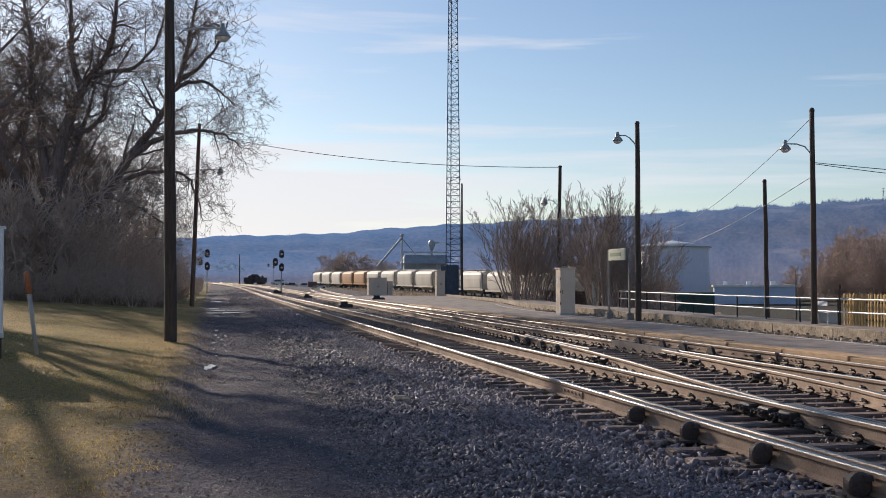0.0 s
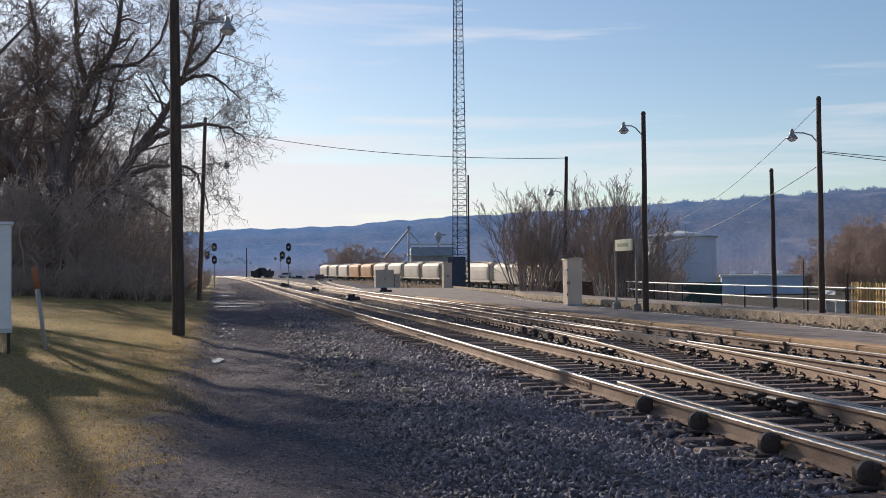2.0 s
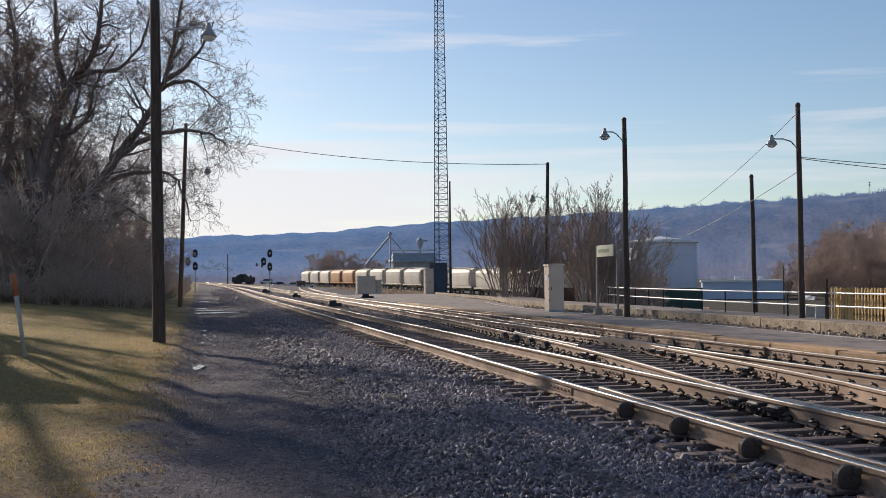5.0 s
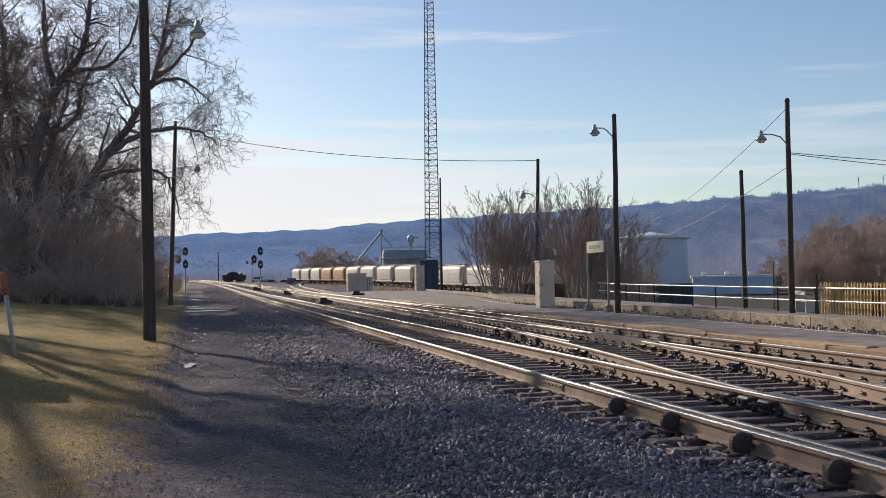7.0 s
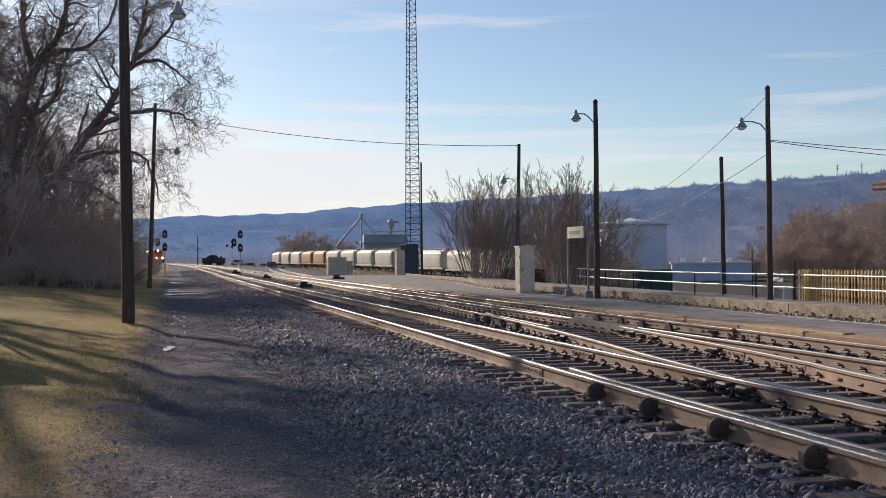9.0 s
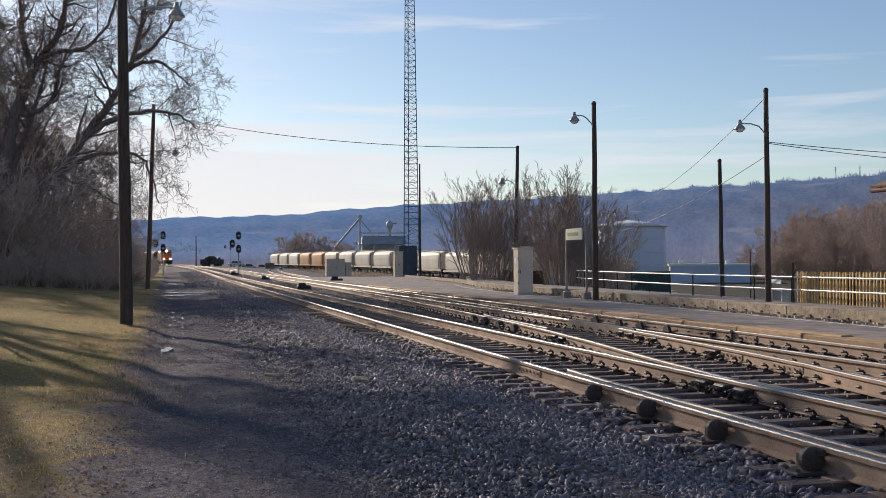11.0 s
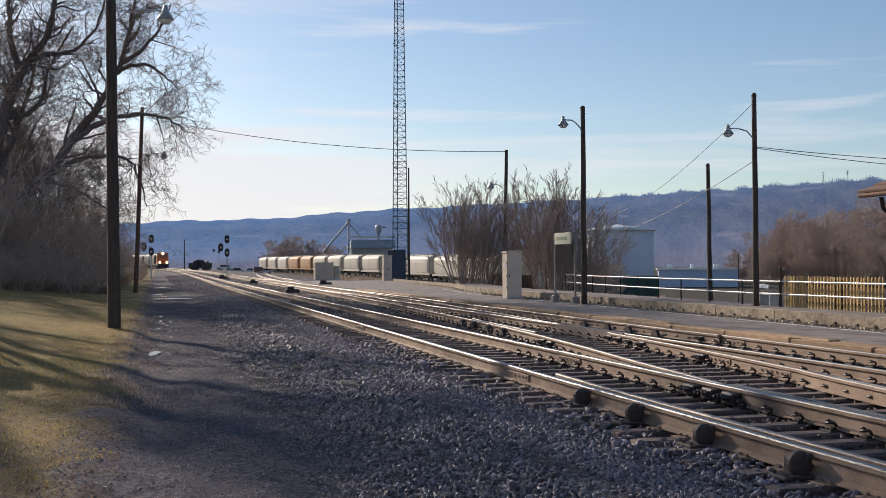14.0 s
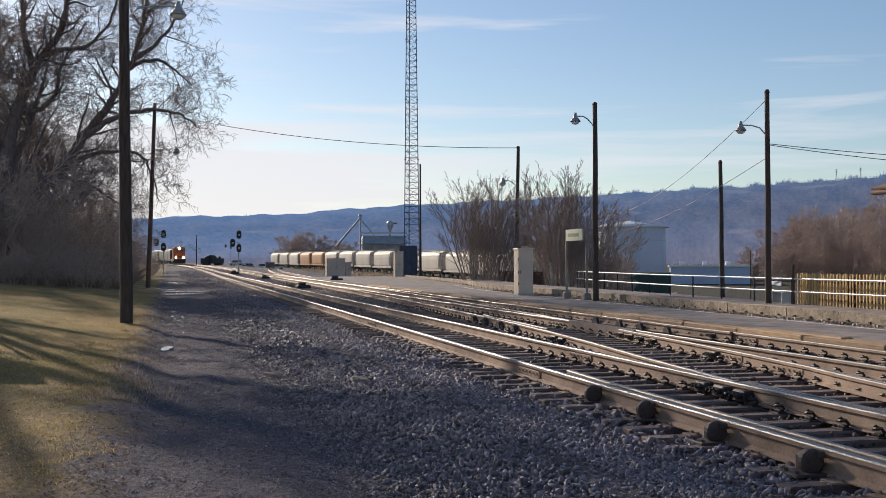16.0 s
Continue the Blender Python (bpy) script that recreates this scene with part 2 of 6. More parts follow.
SIGNFACE = mat("pale_sign_face", (0.60, 0.58, 0.42), (0.72, 0.70, 0.54), 0.6, 3, 0.04, fine=20)
POSTGREY = mat("weathered_steel_post", (0.20, 0.175, 0.15), (0.34, 0.30, 0.26), 0.7, 5, 0.1, fine=30)
SIGNTEXT = mat("faded_sign_lettering", (0.26, 0.30, 0.17), (0.36, 0.40, 0.25), 0.7, 5, 0.0)
WIRE = mat("overhead_wire", (0.34, 0.33, 0.32), (0.48, 0.47, 0.45), 0.5, 2, 0.0, metal=0.4)
BLADE = island_vary(mat("dormant_grass_blade", (0.36, 0.255, 0.090), (0.57, 0.41, 0.155), 0.75, 0.35, 0.0, fine=3, spec=0.2), 0.6, 1.35)
WEED = island_vary(mat("dead_weed", (0.30, 0.225, 0.165), (0.48, 0.38, 0.29), 0.85, 0.5, 0.0, fine=3), 0.6, 1.3)


def let_light_through(m, share):
    """Thin leaves and blades pass part of the light that falls on their back."""
    n, l = m.node_tree.nodes, m.node_tree.links
    b, out = n["Principled BSDF"], n["Material Output"]
    t, mx = n.new("ShaderNodeBsdfTranslucent"), n.new("ShaderNodeMixShader")
    l.new(b.inputs["Base Color"].links[0].from_socket, t.inputs["Color"])
    mx.inputs[0].default_value = share
    l.new(b.outputs[0], mx.inputs[1])
    l.new(t.outputs[0], mx.inputs[2])
    l.new(mx.outputs[0], out.inputs["Surface"])


let_light_through(BLADE, 0.5)
let_light_through(WEED, 0.4)
let_light_through(LITTER, 0.4)
LAMP_ON = glow("headlight_glow", (1.0, 0.55, 0.2), 9.0)


def water_material():
    m = mat("muddy_water", (0.02, 0.018, 0.016), (0.04, 0.036, 0.03), 0.10, 2, 0.35, fine=9, dist=0.02, spec=0.8)
    return m


WATER = water_material()


def ground_material():
    """Lawn to the west, a dark dirt track, then crushed stone under the rails, blended with ragged edges."""
    m = bpy.data.materials.new("ground")
    m.use_nodes = True
    n, l = m.node_tree.nodes, m.node_tree.links
    b = n["Principled BSDF"]
    tc, sx = n.new("ShaderNodeTexCoord"), n.new("ShaderNodeSeparateXYZ")
    l.new(tc.outputs["Object"], sx.inputs[0])

    def noise_tex(scale, detail=5.0):
        t = n.new("ShaderNodeTexNoise")
        t.inputs["Scale"].default_value, t.inputs["Detail"].default_value = scale, detail
        l.new(tc.outputs["Object"], t.inputs["Vector"])
        return t.outputs["Fac"]

    def math_node(op, a, v):
        t = n.new("ShaderNodeMath")
        t.operation = op
        for i, q in enumerate((a, v)):
            if isinstance(q, (int, float)):
                t.inputs[i].default_value = q
            else:
                l.new(q, t.inputs[i])
        return t.outputs[0]

    def ramp(fac, c1, c2, lo=0.35, hi=0.65):
        t = n.new("ShaderNodeValToRGB")
        t.color_ramp.elements[0].position, t.color_ramp.elements[0].color = lo, (*c1, 1)
        t.color_ramp.elements[1].position, t.color_ramp.elements[1].color = hi, (*c2, 1)
        l.new(fac, t.inputs["Fac"])
        return t.outputs["Color"]

    def mix(fac, a, c):
        t = n.new("ShaderNodeMix")
        t.data_type = "RGBA"
        l.new(fac, t.inputs["Factor"])
        l.new(a, t.inputs[6])
        l.new(c, t.inputs[7])
        return t.outputs[2]

    def step(v, lo, hi):
        t = n.new("ShaderNodeMapRange")
        t.inputs["From Min"].default_value, t.inputs["From Max"].default_value = lo, hi
        l.new(v, t.inputs["Value"])
        return t.outputs["Result"]

    big, mid, fine, grit = noise_tex(0.35), noise_tex(2.0), noise_tex(14.0), noise_tex(55.0, 2.0)
    edge = math_node("ADD", sx.outputs["X"], math_node("MULTIPLY", math_node("ADD", mid, big), 1.2))
    edge = math_node("SUBTRACT", edge, 1.2)
    grass = mix(step(big, 0.40, 0.62), ramp(fine, (0.26, 0.175, 0.080), (0.47, 0.325, 0.145)), ramp(fine, (0.145, 0.122, 0.048), (0.28, 0.222, 0.090)))
    worn = mix(step(mid, 0.42, 0.60), ramp(grit, (0.070, 0.050, 0.036), (0.215, 0.150, 0.095)), ramp(fine, (0.115, 0.085, 0.055), (0.265, 0.190, 0.120)))
    grass = mix(step(math_node("ADD", sx.outputs["Y"], math_node("MULTIPLY", mid, 9.0)), 11.0, 22.0), worn, grass)
    scuff = noise_tex(5.0, 6.0)
    dirt = mix(step(scuff, 0.40, 0.62), ramp(grit, (0.036, 0.031, 0.036), (0.180, 0.152, 0.170)), ramp(fine, (0.054, 0.046, 0.050), (0.215, 0.180, 0.192)))
    patch = noise_tex(0.9, 7.0)
    rock = mix(step(patch, 0.42, 0.62), ramp(grit, (0.042, 0.035, 0.038), (0.145, 0.120, 0.125)), ramp(fine, (0.082, 0.070, 0.075), (0.245, 0.212, 0.222)))
    low = mix(big, ramp(fine, (0.055, 0.048, 0.042), (0.13, 0.112, 0.095)), ramp(fine, (0.06, 0.056, 0.040), (0.12, 0.105, 0.075)))
    c = mix(step(edge, -0.85, -0.45), grass, dirt)
    c = mix(step(edge, 0.9, 2.0), c, rock)
    c = mix(step(edge, 20.0, 24.0), c, low)
    l.new(c, b.inputs["Base Color"])
    b.inputs["Roughness"].default_value = 0.9
    b.inputs["Specular IOR Level"].default_value = 0.1
    bp = n.new("ShaderNodeBump")
    bp.inputs["Strength"].default_value, bp.inputs["Distance"].default_value = 0.8, 0.04
    l.new(math_node("ADD", math_node("MULTIPLY", fine, 0.8), grit), bp.inputs["Height"])
    l.new(bp.outputs["Normal"], b.inputs["Normal"])
    return m


GROUND = ground_material()


def hill_material():
    """Winter woods; miles of air painted in as blue surface glow, growing with distance."""
    m = mat("wooded_hill_haze_glow", (0.004, 0.004, 0.004), (0.110, 0.088, 0.073), 1.0, 0.012, 0.5, fine=0.075, dist=5.0, spec=0.0)
    n, l = m.node_tree.nodes, m.node_tree.links
    # the woods' mottling follows bearing and height up the slope
    wood_tc, wood_xyz, ratio, spread, wood = n.new("ShaderNodeTexCoord"), n.new("ShaderNodeSeparateXYZ"), n.new("ShaderNodeMath"), n.new("ShaderNodeMath"), n.new("ShaderNodeCombineXYZ")
    ratio.operation, spread.operation = "DIVIDE", "MULTIPLY"
    l.new(wood_tc.outputs["Object"], wood_xyz.inputs[0])
    l.new(wood_xyz.outputs["X"], ratio.inputs[0])
    l.new(wood_xyz.outputs["Y"], ratio.inputs[1])
    l.new(ratio.outputs[0], spread.inputs[0])
    spread.inputs[1].default_value = 3000.0
    l.new(spread.outputs[0], wood.inputs["X"])
    lift = n.new("ShaderNodeMath")
    lift.operation = "MULTIPLY"
    l.new(wood_xyz.outputs["Z"], lift.inputs[0])
    lift.inputs[1].default_value = 2.2
    l.new(lift.outputs[0], wood.inputs["Z"])
    for tex in [q for q in n if q.bl_idname == "ShaderNodeTexNoise"]:
        l.new(wood.outputs[0], tex.inputs["Vector"])
    b = n["Principled BSDF"]
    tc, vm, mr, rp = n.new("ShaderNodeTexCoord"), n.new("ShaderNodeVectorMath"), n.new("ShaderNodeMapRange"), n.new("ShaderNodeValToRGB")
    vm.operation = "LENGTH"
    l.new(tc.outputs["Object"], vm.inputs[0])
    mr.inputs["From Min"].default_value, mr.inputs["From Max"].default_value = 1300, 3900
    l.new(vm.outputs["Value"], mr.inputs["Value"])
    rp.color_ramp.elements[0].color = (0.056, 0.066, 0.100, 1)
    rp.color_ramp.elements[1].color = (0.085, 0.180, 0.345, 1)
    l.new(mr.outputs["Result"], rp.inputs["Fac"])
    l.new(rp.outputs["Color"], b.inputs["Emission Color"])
    # painted haze: the glow is stronger in the valley than on the crest
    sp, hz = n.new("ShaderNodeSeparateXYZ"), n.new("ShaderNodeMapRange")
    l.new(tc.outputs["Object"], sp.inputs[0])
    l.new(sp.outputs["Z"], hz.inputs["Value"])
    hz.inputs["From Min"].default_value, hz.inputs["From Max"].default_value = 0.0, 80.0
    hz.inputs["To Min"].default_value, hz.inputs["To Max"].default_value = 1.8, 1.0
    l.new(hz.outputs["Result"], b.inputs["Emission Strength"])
    # pale mown clearings among the trees
    mp, nz, st, mx = n.new("ShaderNodeMapping"), n.new("ShaderNodeTexNoise"), n.new("ShaderNodeMapRange"), n.new("ShaderNodeMix")
    mp.inputs["Scale"].default_value = (0.0032, 1.0, 0.011)
    l.new(wood.outputs[0], mp.inputs["Vector"])
    l.new(mp.outputs["Vector"], nz.inputs["Vector"])
    nz.inputs["Scale"].default_value, nz.inputs["Detail"].default_value = 1.6, 4.0
    l.new(nz.outputs["Fac"], st.inputs["Value"])
    st.inputs["From Min"].default_value, st.inputs["From Max"].default_value = 0.62, 0.68
    mx.data_type = "RGBA"
    l.new(st.outputs["Result"], mx.inputs["Factor"])
    l.new(b.inputs["Base Color"].links[0].from_socket, mx.inputs[6])
    mx.inputs[7].default_value = (0.125, 0.10, 0.08, 1)
    l.new(mx.outputs[2], b.inputs["Base Color"])
    return m


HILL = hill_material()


# ---- mesh building ----
class Build:
    """Collects vertices and faces of one mesh."""

    def __init__(self):
        self.v, self.f, self.m = [], [], []

    def add(self, verts, faces, mi=0):
        k = len(self.v)
        self.v.extend(tuple(p) for p in verts)
        self.f.extend(tuple(i + k for i in q) for q in faces)
        self.m.extend([mi] * len(faces))
        return self

    def box(self, c, s, mi=0, rz=0.0, bevel=0.0, m=None):
        x, y, z = s[0] / 2, s[1] / 2, s[2] / 2
        b = min(bevel, x * 0.9, y * 0.9, z * 0.9)
        if b > 0:
            ring = [(-x + b, -y), (x - b, -y), (x, -y + b), (x, y - b), (x - b, y), (-x + b, y), (-x, y - b), (-x, -y + b)]
            top = [(px * (1 - b / x), py * (1 - b / y)) for px, py in ring]
            vs = [(px, py, -z) for px, py in ring] + [(px, py, z - b) for px, py in ring] + [(px, py, z) for px, py in top]
            fs = [tuple(reversed(range(8))), tuple(range(16, 24))]
            for r in (0, 8):
                fs += [(r + i, r + (i + 1) % 8, r + 8 + (i + 1) % 8, r + 8 + i) for i in range(8)]
        else:
            vs = [(-x, -y, -z), (x, -y, -z), (x, y, -z), (-x, y, -z), (-x, -y, z), (x, -y, z), (x, y, z), (-x, y, z)]
            fs = [(3, 2, 1, 0), (4, 5, 6, 7), (0, 1, 5, 4), (1, 2, 6, 5), (2, 3, 7, 6), (3, 0, 4, 7)]
        t = (m or Matrix.Identity(4)) @ pose(*c, 0, 0, rz)
        return self.add([t @ Vector(p) for p in vs], fs, mi)

    def tube(self, p0, p1, r0, r1=None, n=8, mi=0, caps=True):
        r1 = r0 if r1 is None else r1
        p0, p1 = Vector(p0), Vector(p1)
        q = (p1 - p0).to_track_quat("Z", "Y").to_matrix()
        u, w = q.col[0], q.col[1]
        vs = []
        for p, r in ((p0, r0), (p1, r1)):
            vs += [p + (u * math.cos(a) + w * math.sin(a)) * r for a in (2 * math.pi * i / n for i in range(n))]
        fs = [(i, (i + 1) % n, n + (i + 1) % n, n + i) for i in range(n)]
        if caps:
            fs += [tuple(reversed(range(n))), tuple(range(n, 2 * n))]
        return self.add(vs, fs, mi)

    def path(self, pts, r, n=8, mi=0):
        """One bent tube through all the points."""
        pts = [Vector(p) for p in pts]
        k, last = len(self.v), len(pts) - 1
        for i, p in enumerate(pts):
            q = (pts[min(last, i + 1)] - pts[max(0, i - 1)]).to_track_quat("Z", "Y").to_matrix()
            self.v.extend(tuple(p + (q.col[0] * math.cos(a) + q.col[1] * math.sin(a)) * r) for a in (2 * math.pi * j / n for j in range(n)))
        for i in range(last):
            self.f += [(k + i * n + j, k + i * n + (j + 1) % n, k + (i + 1) * n + (j + 1) % n, k + (i + 1) * n + j) for j in range(n)]
        self.f += [tuple(k + j for j in reversed(range(n))), tuple(k + last * n + j for j in range(n))]
        self.m += [mi] * (last * n + 2)
        return self

    def lathe(self, profile, n=16, mi=0, at=(0, 0, 0)):
        vs = [(at[0] + r * math.cos(2 * math.pi * i / n), at[1] + r * math.sin(2 * math.pi * i / n), at[2] + z) for r, z in profile for i in range(n)]
        fs = []
        for k in range(len(profile) - 1):
            fs += [(k * n + i, k * n + (i + 1) % n, (k + 1) * n + (i + 1) % n, (k + 1) * n + i) for i in range(n)]
        return self.add(vs, fs, mi)

    def sweep(self, section, pts, mi=0, tops=()):
        """Draws a closed section (offsets across, up) along points that run mostly along y; tops: edges that take material mi + 1."""
        k, n = len(self.v), len(section)
        for i, p in enumerate(pts):
            a, c = pts[max(0, i - 1)], pts[min(len(pts) - 1, i + 1)]
            d = Vector((c[0] - a[0], c[1] - a[1], 0)).normalized()
            self.v.extend((p[0] + d.y * s, p[1] - d.x * s, p[2] + z) for s, z in section)
        for i in range(len(pts) - 1):
            for j in range(n):
                a, c = k + i * n, k + (i + 1) * n
                self.f.append((a + j, a + (j + 1) % n, c + (j + 1) % n, c + j))
                self.m.append(mi + 1 if j in tops else mi)
        self.f += [tuple(k + j for j in reversed(range(n))), tuple(k + (len(pts) - 1) * n + j for j in range(n))]
        self.m += [mi, mi]
        return self

    def mesh(self, name, mats, smooth=False):
        me = bpy.data.meshes.new(name)
        me.from_pydata([tuple(p) for p in self.v], [], self.f)
        for q in mats:
            me.materials.append(q)
        if len(mats) > 1:
            me.polygons.foreach_set("material_index", self.m)
        if smooth:
            me.polygons.foreach_set("use_smooth", [True] * len(me.polygons))
        me.update()
        return me


def part(name, build, mats, parent=None, label="", smooth=False, at=None):
    mats = mats if isinstance(mats, (list, tuple)) else [mats]
    ob = new(name, build if isinstance(build, bpy.types.Mesh) else build.mesh(name, mats, smooth))
    if parent is not None:
        ob.parent = parent
    if at is not None:
        ob.matrix_basis = at
    if label:
        ob["label"] = label
    return ob


def thing(name, at, label, category, group="", kind=""):
    ob = new(name)
    ob.empty_display_size = 0.2
    ob.matrix_basis = at if isinstance(at, Matrix) else pose(*at)
    return tagged(ob, label, category, group, kind)


def array_mesh(name, verts, faces, mats):
    """A mesh from numpy arrays of vertices and triangles or quads."""
    me = bpy.data.meshes.new(name)
    k = faces.shape[1]
    me.vertices.add(len(verts))
    me.vertices.foreach_set("co", verts.astype(np.float32).ravel())
    me.loops.add(faces.size)
    me.loops.foreach_set("vertex_index", faces.astype(np.int32).ravel())
    me.polygons.add(len(faces))
    me.polygons.foreach_set("loop_start", np.arange(0, faces.size, k, dtype=np.int32))
    for q in mats:
        me.materials.append(q)
    me.update(calc_edges=True)
    me.validate()
    return me


# ---- lie of the land ----
def smooth(a, b, v):
    t = np.clip((v - a) / (b - a), 0, 1)
    return t * t * (3 - 2 * t)


def rise(y):
    return 0.0026 * np.clip(y - 100, 0, 260)


def bend(y):
    """How far the line has swung to the west."""
    return -1.65e-4 * np.clip(y - 170, 0, 500) ** 2 - 0.0016 * np.clip(y - 335, 0, 95) ** 2 - 0.304 * np.clip(y - 430, 0, 900)


def wall_x(y):
    """Line of the old kerb wall behind the platform."""
    return 13.7 + 0.022 * np.clip(y, 0, 45) + 0.105 * np.clip(y - 45, 0, 200) * smooth(45, 65, y)


def land(x, y):
    x, y = np.asarray(x, float), np.asarray(y, float)
    bank = (0.095 - 0.05 * smooth(40, 80, y)) * np.clip(-0.9 - x, 0, 12) * smooth(6, 30, y)
    rut = 0.05 * np.exp(-((x - 0.1) / 0.35) ** 2) + 0.03 * np.exp(-((x - 1.5) / 0.4) ** 2)
    z = -0.10 - rut * (y < 120) + bank
    # the track lies in a shallow trough below the shoulder of the ballast
    z = z - 0.09 * smooth(-0.75, -0.1, x) * (1 - smooth(1.5, 3.1, x)) * (1 - smooth(90, 150, y))
    lumps = 0.020 * np.sin(x * 5.3 + 1.7 * np.sin(y * 1.9)) * np.sin(y * 3.1 + 1.3 * np.sin(x * 2.7)) + 0.012 * np.sin(x * 11.0 - y * 4.0) * np.sin(y * 7.3 + x * 3.0)
    z = z + lumps * smooth(-1.6, -0.4, x) * (1 - smooth(2.6, 3.6, x)) * (1 - smooth(34, 44, y))
    z = z + 0.035 * smooth(1.8, 3.8, x)
    brow = wall_x(np.minimum(y, 100)) - 0.03 * np.clip(y - 100, 0, 300)
    fall = smooth(2.2, 8.0, x - brow)
    low = -2.0 + 0.9 * smooth(120, 260, y)
    z = z * (1 - fall) + low * fall
    return z + rise(y) + 0.012 * np.sin(x * 2.1 + y * 0.7) * np.cos(y * 1.3 - x)


# ---- ground, hills ----
def build_ground():
    xs = np.unique(np.concatenate([np.linspace(-3000, -60, 26), np.linspace(-60, -12, 20), np.linspace(-12, -2, 40), np.linspace(-2, 4, 70), np.linspace(4, 14, 40), np.linspace(14, 60, 60), np.linspace(60, 200, 20), np.linspace(200, 3000, 26)]))
    ys = np.unique(np.concatenate([np.linspace(-400, -10, 12), np.linspace(-10, 5, 30), np.linspace(5, 40, 240), np.linspace(40, 130, 90), np.linspace(130, 420, 60), np.linspace(420, 4600, 40)]))
    gx, gy = np.meshgrid(xs, ys)
    gz = land(gx, gy)
    v = np.stack([gx.ravel(), gy.ravel(), gz.ravel()], 1)
    w = len(xs)
    i = (np.arange(len(ys) - 1)[:, None] * w + np.arange(w - 1)[None, :]).ravel()
    me = array_mesh("ground", v, np.stack([i, i + 1, i + 1 + w, i + w], 1), [GROUND])
    me.polygons.foreach_set("use_smooth", [True] * len(me.polygons))
    tagged(new("ground", me), "winter ground with dormant lawn, dirt track and crushed stone", "ground", kind="structure")


def ridge(az):
    """Ridge distance and height by the bearing in degrees, east of the line."""
    far = 3900 - 1500 * smooth(0, 40, az)
    up = 2.14 + 0.054 * np.clip(az, -20, 11) + 0.047 * np.clip(az - 11, 0, 40)
    up = up - 0.13 * np.exp(-((az - 5.5) / 3.2) ** 2) + 0.03 * np.sin(az * 1.7) + 0.03 * np.sin(az * 4.3 + 1)
    return far, far * np.tan(np.radians(up))


def build_hills():
    az = np.linspace(-60, 75, 420)
    steps = np.linspace(0, 1, 40)
    far, top = ridge(az)
    A, S = np.meshgrid(az, steps)
    near = 700.0
    d = near + (far[None, :] - near) * S
    h = 1.5 + top[None, :] * (0.12 * S + 0.88 * smooth(0.25, 1.0, S))
    rnd = np.sin(A * 0.55 + S * 2.0) + 0.8 * np.sin(A * 1.31 - S * 3.1 + 1.0) + 0.4 * np.sin(A * 2.9 + S * 2.3)
    h = h + top[None, :] * 0.0022 * rnd * S * (1 - S) * 4 - 6 * (S == 0)
    v = np.stack([d * np.sin(np.radians(A)), d * np.cos(np.radians(A)), h], -1).reshape(-1, 3)
    back = v[-len(az):].copy()
    back[:, :2] *= 1.12
    back[:, 2] = -10
    v = np.concatenate([v, back])
    w = len(az)
    i = (np.arange(len(steps))[:, None] * w + np.arange(w - 1)[None, :]).ravel()
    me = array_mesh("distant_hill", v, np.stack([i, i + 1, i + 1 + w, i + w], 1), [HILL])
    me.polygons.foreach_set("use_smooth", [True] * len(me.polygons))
    tagged(new("backdrop_hills", me), "long wooded ridge with blue distance haze painted on", "hill", kind="structure")
    # ragged bare trees along the crest
    rng = np.random.default_rng(5)
    b = Build()
    for a in np.concatenate([rng.uniform(-4, 40, 900), rng.normal(9, 1.6, 90), rng.normal(27, 5, 420)]):
        f, t = ridge(a)
        f = f * rng.uniform(0.97, 1.0)
        s = rng.uniform(3, 8) * (1 + 0.7 * smooth(17, 24, a)) * (0.5 + 0.5 * math.sin(a * 2.1) ** 2)
        x, y = f * math.sin(radians(a)), f * math.cos(radians(a))
        for k in range(5):
            w2 = s * rng.uniform(0.05, 0.14)
            dx, lean = s * rng.uniform(-0.7, 0.7), s * rng.uniform(-0.35, 0.35)
            z, hh = t - 3, 3 + s * rng.uniform(0.5, 1.1)
            b.add([(x + dx - w2, y, z), (x + dx + w2, y, z), (x + dx + lean + w2 * 0.6, y + 2, z + hh * 0.8), (x + dx + lean * 1.4, y, z + hh)], [(0, 1, 2, 3)])
    # the crest trees carry the same painted haze glow as the hill
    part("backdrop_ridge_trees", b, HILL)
    tagged(bpy.data.objects["backdrop_ridge_trees"], "ragged line of bare trees along the far crest", "trees", kind="stuff")


build_ground()
build_hills()


# ---- railway ----
TOP = 0.20
RAIL = [(-.075, 0), (.075, 0), (.075, .012), (.014, .035), (.010, .128), (.036, .143), (.036, .176), (.027, .186), (-.027, .186), (-.036, .176), (-.036, .143), (-.010, .128), (-.014, .035), (-.075, .012)]
WEST1, EAST1, WEST2, EAST2 = 4.655, 6.17, 8.95, 10.47
CROSS_L = [(3.0, 5.05), (9.0, 5.90), (11.5, 6.22), (13.0, 6.36), (15.3, 6.60), (18.8, 7.03), (23, 7.37), (29, 7.70), (38, 8.10), (50, 8.50), (62, 8.76), (72, 8.88)]
CROSS_R = [(3.0, 6.70), (9.0, 7.52), (11.7, 7.88), (13.25, 8.06), (15.2, 8.28), (17.2, 8.46), (20, 8.68), (23, 8.93), (29, 9.26), (38, 9.66), (50, 10.05), (62, 10.29), (72, 10.40)]


def along(table, y):
    return float(np.interp(y, [p[0] for p in table], [p[1] for p in table]))


def rail_part(parent, x_of, y0, y1, step=2.0, label="", head=None):
    ys = np.arange(y0, y1 + 0.01, step)
    pts = [(x_of(y), y, TOP - 0.186 + float(rise(y))) for y in ys]
    return part("rail", Build().sweep(RAIL, pts, 0, tops=(6, 7, 8)), [RUST, head or STEEL], parent, label)


